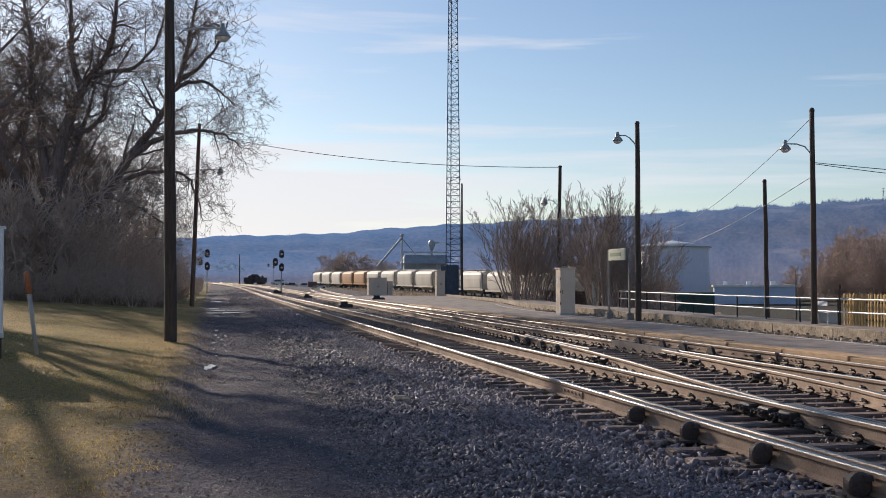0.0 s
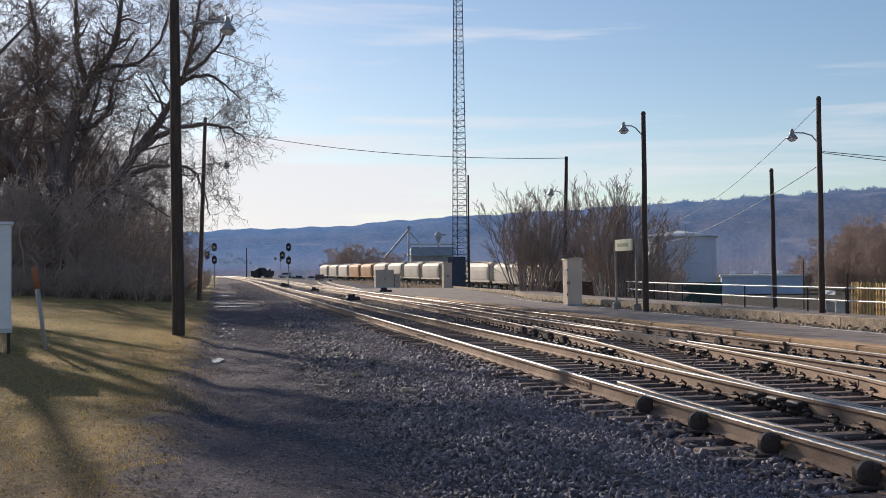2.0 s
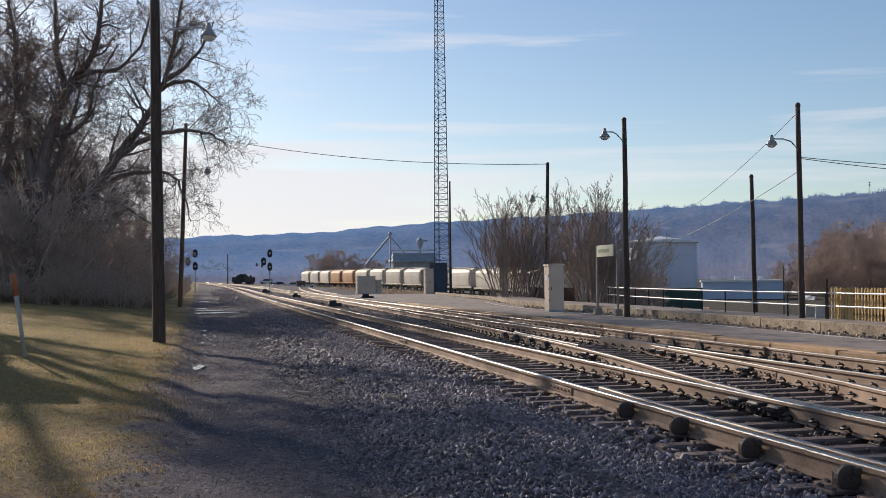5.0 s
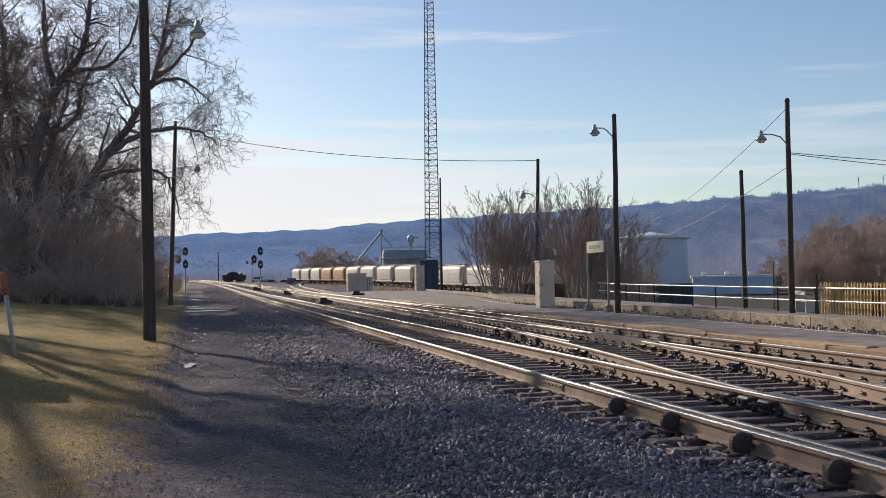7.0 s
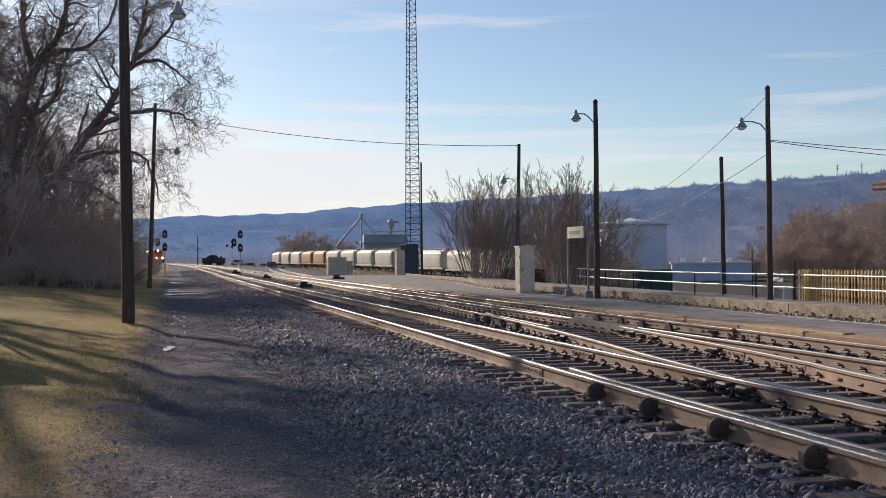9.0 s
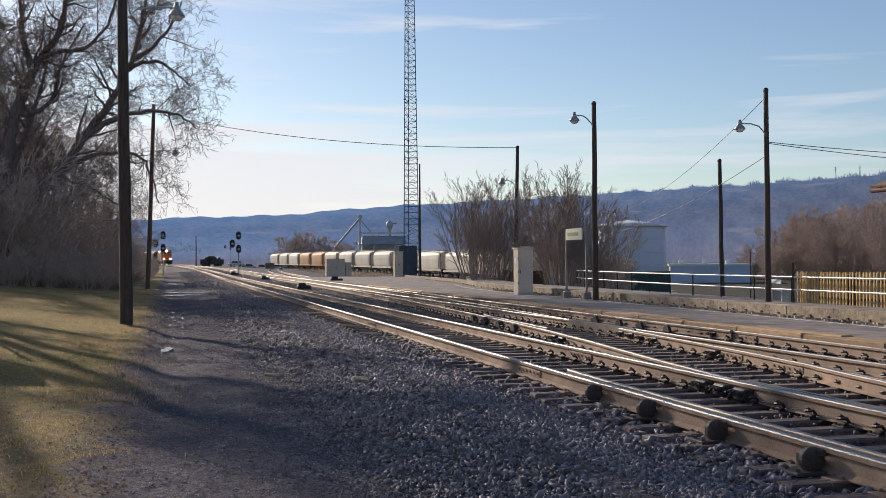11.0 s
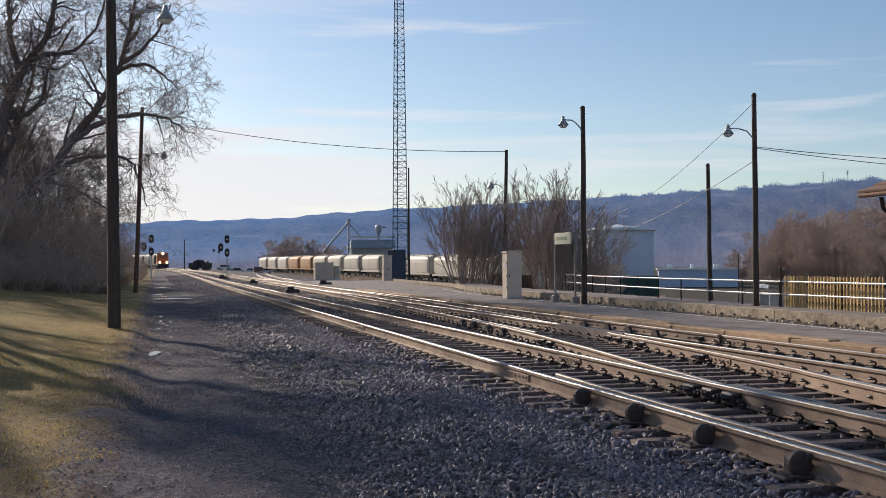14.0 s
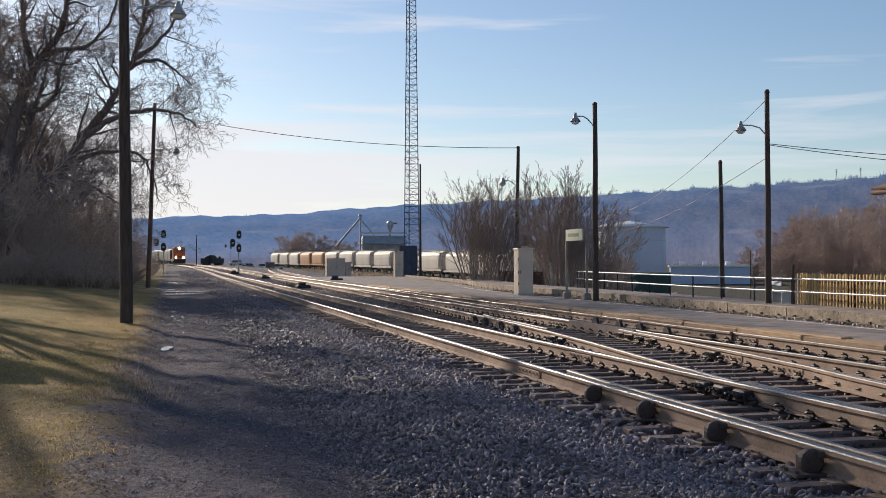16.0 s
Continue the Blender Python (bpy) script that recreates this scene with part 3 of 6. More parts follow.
def straight(x):
    return lambda y: x + float(bend(y))


track_1 = thing("railway_track", (0, 0, 0), "main track of worn steel rails on dark wooden ties", "railway track", "tracks", "structure")
track_2 = thing("railway_track", (0, 0, 0), "second track of rusty-sided rails beside the platform", "railway track", "tracks", "structure")
crossover = thing("crossover_track", (0, 0, 0), "curving crossover rails linking the two tracks", "railway track", "tracks", "structure")
for tr, xa, xb in ((track_1, WEST1, EAST1), (track_2, WEST2, EAST2)):
    for x in (xa, xb):
        rail_part(tr, straight(x), 1.0, 25.0)
        rail_part(tr, straight(x), 25.0, 61.0)
        rail_part(tr, straight(x), 61.0, 175.0, 6.0)
        rail_part(tr, straight(x), 175.0, 640.0, 6.0)
for table, y0 in ((CROSS_L, 11.6), (CROSS_R, 3.0)):
    if table is CROSS_R:
        rail_part(crossover, lambda y, t=table: along(t, y), 3.0, 21.0, 1.5, head=DULL)
        rail_part(crossover, lambda y, t=table: along(t, y), 24.0, 72.0, 3.0, head=DULL)
    else:
        rail_part(crossover, lambda y, t=table: along(t, y), y0, 72.0, 3.02, head=DULL)
# yard tracks further east
yard_track = thing("yard_track", (0, 0, 0), "rusty yard track under the standing hopper cars", "railway track", "tracks", "structure")
yard_x = lambda y: 43.0 - 0.0844 * (y - 212)
for dx in (-0.75, 0.75):
    ys = np.arange(110, 400, 10.0)
    part("rail", Build().sweep(RAIL, [(yard_x(y) + dx, y, float(land(yard_x(y), y)) + 0.02) for y in ys], 0, tops=(6, 7, 8)), [RUST, STEEL], yard_track)
siding = thing("siding_track", (0, 0, 0), "rusty siding branching off toward the yard", "railway track", "tracks", "structure")
for dx in (0.0, 1.5):
    pts = [(10.5 + dx + 0.00042 * (y - 72) ** 2 * 1.0, y, TOP - 0.186 + float(rise(y))) for y in np.arange(76, 260, 6.0)]
    part("rail", Build().sweep(RAIL, pts, 0, tops=(6, 7, 8)), [RUST, STEEL], siding)

# frogs: solid castings where the crossover's rails cross the through rails
FROG_SECTION = [(-.13, 0), (.13, 0), (.13, .03), (.085, .05), (.085, .186), (.045, .186), (.04, .14), (-.0, .14), (-.005, .186), (-.045, .186), (-.05, .03), (-.13, .03)]


def frog(x, y0, y1, parent):
    pts = [(x + 0.03 * (y - y0) / (y1 - y0), y, TOP - 0.183) for y in np.linspace(y0, y1, 7)]
    part("frog", Build().sweep(FROG_SECTION, pts, 0, tops=(4, 8)), [FROG, STEEL], parent, "solid cast frog with a polished running edge")


def bolt_block_mesh():
    """Filler block with three big bolts through the rail's web."""
    b = Build().box((0, 0, 0.075), (0.13, 0.30, 0.12), bevel=0.02)
    for y in (-0.1, 0.0, 0.1):
        b.tube((-0.06, y, 0.085), (-0.125, y, 0.085), 0.032, 0.032, 6)
        b.tube((-0.12, y, 0.085), (-0.16, y, 0.085), 0.016, 0.016, 6)
    return b.mesh("bolt_block", [BLACK_IRON])


BOLTS = bolt_block_mesh()
for x, y in ((EAST1 - 0.07, 12.1), (EAST1 - 0.07, 11.65), (EAST1 - 0.06, 11.2), (7.05, 19.6), (7.12, 20.2), (8.72, 20.3), (8.78, 20.9), (8.7, 19.7), (8.62, 19.0), (8.3, 16.1), (10.42, 20.2)):
    part("bolt_block", BOLTS, [], crossover, at=pose(x, y, 0.012, 0, 0, -3))
frog(EAST1 + 0.05, 4.6, 11.5, crossover)
frog(WEST2 - 0.02, 20.6, 24.4, crossover)


def guard(x_of, y0, y1, parent):
    ys = np.linspace(y0, y1, 14)
    pts = []
    for i, y in enumerate(ys):
        flare = 0.05 * max(0, (i - 11) / 2) + 0.05 * max(0, (2 - i) / 2)
        pts.append((x_of(y) + flare, y, TOP - 0.176))
    part("guard_rail", Build().sweep(RAIL, pts, 0, tops=(6, 7, 8)), [RUST, DULL], parent, "short guard rail with flared ends")


guard(lambda y: WEST1 + 0.125, 4.0, 13.2, crossover)
guard(lambda y: along(CROSS_R, y) - 0.12, 6.0, 12.7, crossover)
guard(lambda y: along(CROSS_L, y) + 0.12, 21.5, 27.5, crossover)
guard(lambda y: EAST2 - 0.12, 19.5, 28.0, crossover)


def brace_mesh():
    """Black cast brace: a half disc standing across the rail's web, a hooked lug and a bolted foot."""
    b = Build()
    n, r = 14, 0.19
    rim = [(r * math.cos(math.pi * i / n), r * 0.95 * math.sin(math.pi * i / n)) for i in range(n + 1)]
    vs = [(-0.02, p, q) for p, q in rim] + [(-0.13, p * 0.86, q * 0.86) for p, q in rim]
    k = n + 1
    b.add(vs, [tuple(range(k, 2 * k)), tuple(reversed(range(k)))] + [(i, i + 1, k + i + 1, k + i) for i in range(n)] + [(0, k, 2 * k - 1, n)])
    b.box((-0.07, 0.0, 0.09), (0.10, 0.035, 0.15), bevel=0.008)
    b.box((-0.05, 0.02, 0.165), (0.06, 0.07, 0.03), bevel=0.008)
    b.box((-0.16, 0.0, 0.012), (0.20, 0.16, 0.024), bevel=0.006)
    for y in (-0.05, 0.05):
        b.tube((-0.2, y, 0.02), (-0.2, y, 0.05), 0.018, 0.018, 6)
    return b.mesh("rail_brace", [BLACK_IRON])


def roller_brace_mesh():
    """Black stub barrel standing off the rail's web, held by a gusset and a bolted foot."""
    b = Build()
    for y0, y1, r0, r1 in ((-0.035, -0.022, 0.088, 0.105), (-0.022, 0.025, 0.105, 0.105), (0.025, 0.04, 0.105, 0.09)):
        b.tube((-0.115, y0, 0.108), (-0.115, y1, 0.108), r0, r1, 18)
    b.box((-0.08, 0.11, 0.085), (0.13, 0.16, 0.16), bevel=0.03)
    b.box((-0.06, -0.02, 0.17), (0.07, 0.10, 0.05), bevel=0.012)
    b.box((-0.17, 0.02, 0.012), (0.30, 0.26, 0.024), bevel=0.006)
    for x, y in ((-0.28, 0.09), (-0.28, -0.06), (-0.1, 0.12)):
        b.tube((x, y, 0.02), (x, y, 0.05), 0.018, 0.018, 6)
    return b.mesh("rail_brace", [BRACE_IRON])


BRACE, ROLLER_BRACE = brace_mesh(), roller_brace_mesh()
BRACES = [(WEST1, y) for y in (5.95, 7.30, 8.76, 10.2, 11.6)] + [(along(CROSS_L, y), y) for y in (23.4, 24.8, 26.3, 27.6)] + \
         [(EAST2 - 0.17, y) for y in (22.0, 23.4, 24.6, 26.1)] + [(along(CROSS_R, y) + 0.3, y) for y in (8.2, 9.9)]
for x, y in BRACES:
    part("rail_brace", ROLLER_BRACE if x == WEST1 else BRACE, [], crossover, at=pose(x - 0.03, y, 0.01) @ Matrix.Diagonal((0.5 if x > 10 else 0.9, 1.0, 0.9 if x == WEST1 else 1.0, 1.0)))

# ties: long ones carry the crossover
def tie_mesh(length, seed):
    rng = random.Random(seed)
    b = Build()
    b.box((0, 0, -0.085), (length, 0.225, 0.17), bevel=0.012)
    b.v = [(x + rng.uniform(-.012, .012), y + rng.uniform(-.008, .008), z + rng.uniform(-.008, .006)) for x, y, z in b.v]
    return b.mesh("tie", [TIE])


SHORT, LONG, MID = [tie_mesh(2.6, i) for i in range(3)], [tie_mesh(6.9, i + 5) for i in range(3)], [tie_mesh(4.2, i + 9) for i in range(2)]


def clip_mesh():
    """Tie plate with a spring clip on either side of the rail's foot."""
    b = Build()
    b.box((0, 0, 0.008), (0.36, 0.19, 0.016), bevel=0.005)
    for s in (-1, 1):
        b.box((s * 0.105, 0, 0.026), (0.05, 0.10, 0.03), bevel=0.006)
        pts = [(s * 0.085, -0.05, 0.035), (s * 0.12, -0.055, 0.065), (s * 0.145, -0.02, 0.06), (s * 0.14, 0.04, 0.055), (s * 0.10, 0.055, 0.07), (s * 0.08, 0.02, 0.05)]
        b.path([(p[0], p[1], p[2] * 1.35) for p in pts], 0.016, 5)
        for y in (-0.07, 0.07):
            b.box((s * 0.155, y, 0.022), (0.025, 0.025, 0.03))
    return b.mesh("tie_plate", [BLACK_IRON])


def spike_plate_mesh():
    """Flat tie plate with a pair of cut spikes on either side of the rail."""
    b = Build().box((0, 0, 0.008), (0.34, 0.19, 0.016), bevel=0.005)
    for s in (-1, 1):
        for y in (-0.055, 0.055):
            b.box((s * 0.09, y, 0.026), (0.028, 0.022, 0.024), bevel=0.006)
    return b.mesh("tie_plate", [RUST])


PLATE, SPIKED = clip_mesh(), spike_plate_mesh()
rng_t = random.Random(3)
y, k = 3.2, 0
while y < 78:
    w = rng_t.uniform(-0.9, 0.9)
    j = lambda: rng_t.uniform(-0.05, 0.05)
    rails = [(WEST1, track_1), (EAST1, track_1), (WEST2, track_2), (EAST2, track_2)]
    if y < 34:
        part("tie", LONG[k % 3], [], crossover, at=pose(7.55 + j(), y, 0.004 + j() * 0.1, 0, 0, w * 0.3))
    elif y < 62:
        part("tie", SHORT[k % 3], [], track_1, at=pose(5.41 + j(), y, 0.004, 0, 0, w))
        part("tie", MID[k % 2], [], track_2, at=pose(9.0 + j(), y, 0.004, 0, 0, w))
    else:
        part("tie", SHORT[k % 3], [], track_1, at=pose(5.41 + j(), y, 0.004, 0, 0, w))
        part("tie", SHORT[k % 2], [], track_2, at=pose(9.71 + j(), y, 0.004, 0, 0, w))
    if y < 36:
        for x, tr in rails:
            part("tie_plate", SPIKED if x == WEST1 or (x == EAST1 and y > 19) else PLATE, [], tr, at=pose(x, y, 0.003))
        if y > 14.5:
            part("tie_plate", PLATE, [], crossover, at=pose(along(CROSS_L, y), y, 0.005, 0, 0, -4))
        if y < 20 or y > 24.5:
            part("tie_plate", PLATE, [], crossover, at=pose(along(CROSS_R, y), y, 0.005, 0, 0, -5))
    y += 0.545 + rng_t.uniform(-0.03, 0.03)
    k += 1
# ties far down the line, too small to pick apart
b = Build()
y = 78.0
while y < 330:
    for c in (5.41, 9.71):
        b.box((c + float(bend(y)), y, -0.08 + float(rise(y))), (2.6, 0.23, 0.17))
    y += 0.56
tagged(part("tie_rows", b, TIE, track_1), kind="stuff")

# bolted joint bars
def joint_mesh():
    b = Build()
    for s in (-1, 1):
        b.box((s * 0.022, 0, 0.08), (0.022, 0.92, 0.085), bevel=0.006)
        for i in range(6):
            b.tube((s * 0.03, -0.38 + i * 0.152, 0.085), (s * 0.052, -0.38 + i * 0.152, 0.085), 0.016, 0.016, 6)
    return b.mesh("joint_bar", [RUST])


JOINT = joint_mesh()
for x, y, tr in ((WEST1, 14.2, track_1), (EAST1, 16.3, track_1), (WEST1, 26.0, track_1), (EAST2, 27.6, track_2), (EAST2, 19.1, track_2), (along(CROSS_R, 15.6), 15.6, crossover), (along(CROSS_L, 19.3), 19.3, crossover), (along(CROSS_R, 13.6), 13.6, crossover)):
    part("joint_bar", JOINT, [], tr, at=pose(x, y, TOP - 0.186, 0, 0, 0 if tr is not crossover else -5))


# ballast stones
def scatter_stones(name, n, x0, x1, y0, y1, size, seed, keep_rails=False, up=0.0, m=STONE):
    rng = np.random.default_rng(seed)
    x = rng.uniform(x0, x1, n)
    y = y0 + (y1 - y0) * rng.uniform(0, 1, n) ** 1.35
    if not keep_rails:
        edge = 1.35 + 0.5 * np.sin(y * 0.9) + 0.35 * np.sin(y * 2.3 + 1)
        bare = np.clip(0.62 + 0.75 * np.sin(x * 1.9 + 1.3 * np.sin(y * 0.6)) * np.sin(y * 0.55 + x * 1.2), 0.12, 1)
        ok = rng.uniform(0, 1, n) < np.clip((x - edge - 0.5) / 1.3 + 0.30, 0.10, 1) * np.where(x > 3.3, 1.0, bare)
        x, y = x[ok], y[ok]
        n = len(x)
    cube = np.array([(i, j, k) for i in (-1, 1) for j in (-1, 1) for k in (-1, 1)], float)
    quads = np.array([(0, 1, 3, 2), (4, 6, 7, 5), (0, 4, 5, 1), (2, 3, 7, 6), (0, 2, 6, 4), (1, 5, 7, 3)])
    v = cube[None] * rng.uniform(0.45, 1.05, (n, 8, 1)) + rng.normal(0, 0.16, (n, 8, 3))
    v = v * np.stack([rng.uniform(.85, 1.6, n), rng.uniform(.55, 1.0, n), rng.uniform(.28, .62, n)], 1)[:, None, :]
    q = rng.normal(size=(n, 4))
    q /= np.linalg.norm(q, axis=1)[:, None]
    w, a, c, d = q.T
    rot = np.stack([1 - 2 * (c * c + d * d), 2 * (a * c - d * w), 2 * (a * d + c * w), 2 * (a * c + d * w), 1 - 2 * (a * a + d * d), 2 * (c * d - a * w), 2 * (a * d - c * w), 2 * (c * d + a * w), 1 - 2 * (a * a + c * c)], 1).reshape(n, 3, 3)
    s = size * rng.lognormal(0, 0.28, n) / 2 * (0.34 + 0.66 * smooth(0.8, 2.6, x))
    v = np.einsum("nij,nkj->nki", rot, v) * s[:, None, None]
    z = land(x, y) + up + s * rng.uniform(0.1, 0.7, n)
    v += np.stack([x, y, z], 1)[:, None, :]
    faces = (quads[None] + (np.arange(n) * 8)[:, None, None]).reshape(-1, 4)
    ob = new(name, array_mesh(name, v.reshape(-1, 3), faces, [m]))
    return tagged(ob, "loose dark grey crushed-stone ballast", "ballast", kind="stuff")


scatter_stones("ballast", 66000, -0.3, 4.5, 5.8, 15, 0.031, 1)
scatter_stones("ballast", 46000, -0.3, 4.5, 15, 34, 0.034, 2)
scatter_stones("track_grit", 34000, -0.9, 3.0, 5.8, 20, 0.040, 9, True, -0.004, GRIT)
scatter_stones("track_grit", 14000, -0.5, 2.8, 20, 46, 0.055, 10, True, -0.004, GRIT)
scatter_stones("ballast", 7000, 4.7, 11.0, 5.5, 16, 0.045, 3, True, 0.0, STONE_BROWN)
scatter_stones("ballast", 1300, 3.9, 4.62, 5.5, 24, 0.045, 7, True, 0.045)
scatter_stones("ballast", 4500, 4.7, 10.9, 6, 30, 0.036, 8, True, 0.045, STONE_BROWN)
scatter_stones("ballast", 7000, 4.7, 11.0, 16, 34, 0.052, 4, True, 0.0, STONE_BROWN)
scatter_stones("ballast", 18000, 0.6, 4.5, 34, 90, 0.050, 6)
scatter_stones("ballast", 9000, 1.2, 8.8, 80, 180, 0.09, 11, True)
scatter_stones("ballast", 15000, 4.75, 10.9, 33, 82, 0.062, 12, True, 0.03, STONE_BROWN)


# ---- platform, kerb wall ----
def slab(name, x_of_0, x_of_1, y0, y1, z, m, label, category, depth=0.5, step=1.5):
    b = Build()
    ys = np.arange(y0, y1 + 0.01, step)
    for y in ys:
        zz = z + float(rise(y))
        b.v += [(x_of_0(y), y, zz), (x_of_1(y), y, zz), (x_of_0(y), y, zz - depth), (x_of_1(y), y, zz - depth)]
    for i in range(len(ys) - 1):
        a = i * 4
        b.f += [(a, a + 1, a + 5, a + 4), (a + 1, a + 3, a + 7, a + 5), (a + 2, a, a + 4, a + 6)]
        b.m += [0, 0, 0]
    return tagged(part(name, b, m), label, category, kind="structure")


slab("platform", lambda y: 11.24, lambda y: float(wall_x(y)) - 0.004, -4.0, 100.0, 0.20, ASPHALT, "low worn asphalt platform beside the tracks", "platform")
slab("upper_platform", lambda y: float(wall_x(y)) + 0.30, lambda y: float(wall_x(y)) + 2.25, -4.0, 70.0, 0.43, ASPHALT, "higher asphalt strip behind the kerb wall", "platform")
b = Build()
for i, y in enumerate(np.arange(4.0, 62.0, 1.5)):
    if (i * 7) % 11 < 9:
        w = 0.18 - 0.03 * (i % 3)
        xo, xn = float(wall_x(y)) - 0.62, float(wall_x(y + 1.45)) - 0.62
        b.add([(xo, y, .206), (xo + w, y, .206), (xn + w, y + 1.4, .206), (xn, y + 1.4, .206)], [(0, 1, 2, 3)])
tagged(part("platform_line", b, LINE), "worn white line along the platform", "line", kind="structure")
timber_edge = thing("timber_edge", (0, 0, 0), "weathered orange-brown timber edging along the platform", "edging", kind="structure")


def timber_mesh(seed, length):
    rng = random.Random(seed)
    b = Build()
    b.box((0, 0, 0), (0.25, length, 0.26), bevel=0.02)
    b.v = [(x + rng.uniform(-.012, .012), y, z + rng.uniform(-.012, .01)) for x, y, z in b.v]
    return b.mesh("timber", [TIMBER])


TIMBERS = [timber_mesh(i, 2.36) for i in range(4)]
for i, y in enumerate(np.arange(0, 64, 2.4)):
    part("timber", TIMBERS[i % 4], [], timber_edge, at=pose(11.11 + 0.012 * math.sin(i * 2.3), y, 0.09 + 0.008 * math.sin(i * 1.7), 0, 0, 0.25 * math.sin(i * 3.1)))
PLANKS = [timber_mesh(i + 7, 3.1) for i in range(3)]
for i, y in enumerate(np.arange(3, 60, 3.15)):
    part("plank", PLANKS[i % 3], [], timber_edge, at=pose(11.375 + 0.015 * math.sin(i * 1.9), y, 0.088 + 0.012 * math.sin(i * 2.9), 0, 0, 0.3 * math.sin(i * 1.3)))
kerb_wall = thing("kerb_wall", (0, 0, 0), "low old kerb wall of weathered stained concrete blocks", "wall", kind="structure")


def kerb_mesh(seed):
    rng = random.Random(seed)
    b = Build()
    b.box((0, 0, 0), (0.30, 2.99, 0.36), bevel=0.012)
    b.v = [(x + rng.uniform(-.015, .015), y + rng.uniform(-.01, .01), z + rng.uniform(-.012, .012)) for x, y, z in b.v]
    for q in (-1.1, -0.35, 0.42, 1.15):
        b.box((-0.16, q + rng.uniform(-.06, .06), -0.02), (0.04, 0.07, 0.07), 1)
    return b.mesh("kerb_block", [WALLSTONE, BLACK_IRON])


KERBS = [kerb_mesh(i) for i in range(4)]
y = -3.0
i = 0
while y < 98:
    x0, x1 = float(wall_x(y)), float(wall_x(y + 3.0))
    part("kerb_block", KERBS[i % 4], [], kerb_wall, at=pose((x0 + x1) / 2 + 0.15, y + 1.5, 0.275 + float(rise(y)) - 0.10 * float(smooth(60, 95, y)), 0, 0, -math.degrees(math.atan2(x1 - x0, 3.0))))
    y += 3.0
    i += 1
rng = np.random.default_rng(8)
b = Build()
for _ in range(1900):
    y = rng.uniform(14, 50)
    x = float(wall_x(y)) - rng.uniform(0.02, 0.42) ** 1.3
    s = 0.02 + 0.07 * rng.uniform(0, 1) ** 2
    b.box((x, y, 0.2 + s * 0.3), (s, s * rng.uniform(.6, 1.4), s * 0.7), rz=rng.uniform(0, 90))
tagged(part("wall_rubble", b, WALLSTONE), "crumbled stone along the foot of the kerb wall", "rubble", kind="stuff")


# ---- poles, lamps, wires ----
def sway(p0, p1, r0, r1, n=10, pieces=7, seed=0):
    """A slightly crooked tapering round timber."""
    rng = random.Random(seed)
    b = Build()
    p0, p1 = Vector(p0), Vector(p1)
    for i in range(pieces + 1):
        c = p0.lerp(p1, i / pieces) + Vector((rng.uniform(-.009, .009), rng.uniform(-.009, .009), 0)) * (0 < i < pieces)
        r = r0 + (r1 - r0) * i / pieces
        b.v += [(c.x + r * math.cos(2 * math.pi * k / n), c.y + r * math.sin(2 * math.pi * k / n), c.z) for k in range(n)]
    for i in range(pieces):
        b.f += [(i * n + k, i * n + (k + 1) % n, (i + 1) * n + (k + 1) % n, (i + 1) * n + k) for k in range(n)]
    b.f.append(tuple(pieces * n + k for k in range(n)))
    b.m = [0] * len(b.f)
    return b


def pole(at, height, r, lean=(0.0, 0.0), label="", lamp=None, name="lamp_pole", seed=0, wood=POLE):
    """A creosoted pole; lamp = (height of the lamp, reach to the west, or east if negative, size)."""
    ob = thing(name, at, label, "lamp post" if lamp else "pole", "line of poles")
    part("pole", sway((0, 0, -0.4), (lean[0], lean[1], height), r, r * 0.72, seed=seed), wood, ob, smooth=True)
    part("pole_cap", Build().lathe([(0.001, 0.06), (r * 0.5, 0.05), (r * 0.8, 0.0), (r * 0.8, -0.05)], 10), BLACK_IRON, ob, at=pose(lean[0], lean[1], height))
    if lamp:
        h, reach, s = lamp
        side = math.copysign(1, reach)
        f = h / height
        x0, y0 = lean[0] * f, lean[1] * f
        pts = [(x0, y0 - 0.02, h - 0.45 * s), (x0 - side * 0.10 * s, y0 - 0.03, h - 0.10 * s), (x0 - side * 0.32 * s, y0 - 0.04, h + 0.12 * s), (x0 - 0.6 * reach, y0 - 0.05, h + 0.20 * s), (x0 - reach, y0 - 0.05, h + 0.20 * s)]
        part("arm", Build().path(pts, 0.024 * s, 7), GALV, ob, "curved metal lamp arm", True)
        top = pose(x0 - reach, y0 - 0.05, h + 0.20 * s)
        part("shade", Build().lathe([(0.001, .13), (.05, .13), (.055, .05), (.075, .04), (.08, -.03), (.13, -.09), (.19, -.17), (.195, -.21), (.17, -.20)], 14), LAMP_WHITE, ob, "bell-shaped enamelled lamp shade", True, at=top @ Matrix.Scale(s, 4))
        part("globe", Build().lathe([(.16, -.20), (.15, -.25), (.09, -.30), (.001, -.32)], 12), LAMP_GLASS, ob, "frosted lamp glass", True, at=top @ Matrix.Scale(s, 4))
    return ob


def gz(x, y):
    return float(land(x, y))


pole((-1.09, 31.2, gz(-1.09, 31.2)), 9.6, 0.175, (-0.10, 0.0), "tall dark creosoted lamp pole on the lawn's edge", (8.30, -1.42, 1.15), seed=1)
pole((-1.28, 73.0, gz(-1.28, 73.0)), 11.6, 0.15, (0.42, 0.1), "leaning timber lamp pole beside the dirt track, tinted sunlit red", (8.5, -1.42, 1.2), seed=2, wood=POLE_SUNLIT)
pole((14.02, 35.7, 0.2), 6.68, 0.108, (-0.02, 0.0), "dark timber lamp pole with a curved arm on the platform", (6.05, 0.72, 0.9), seed=3)
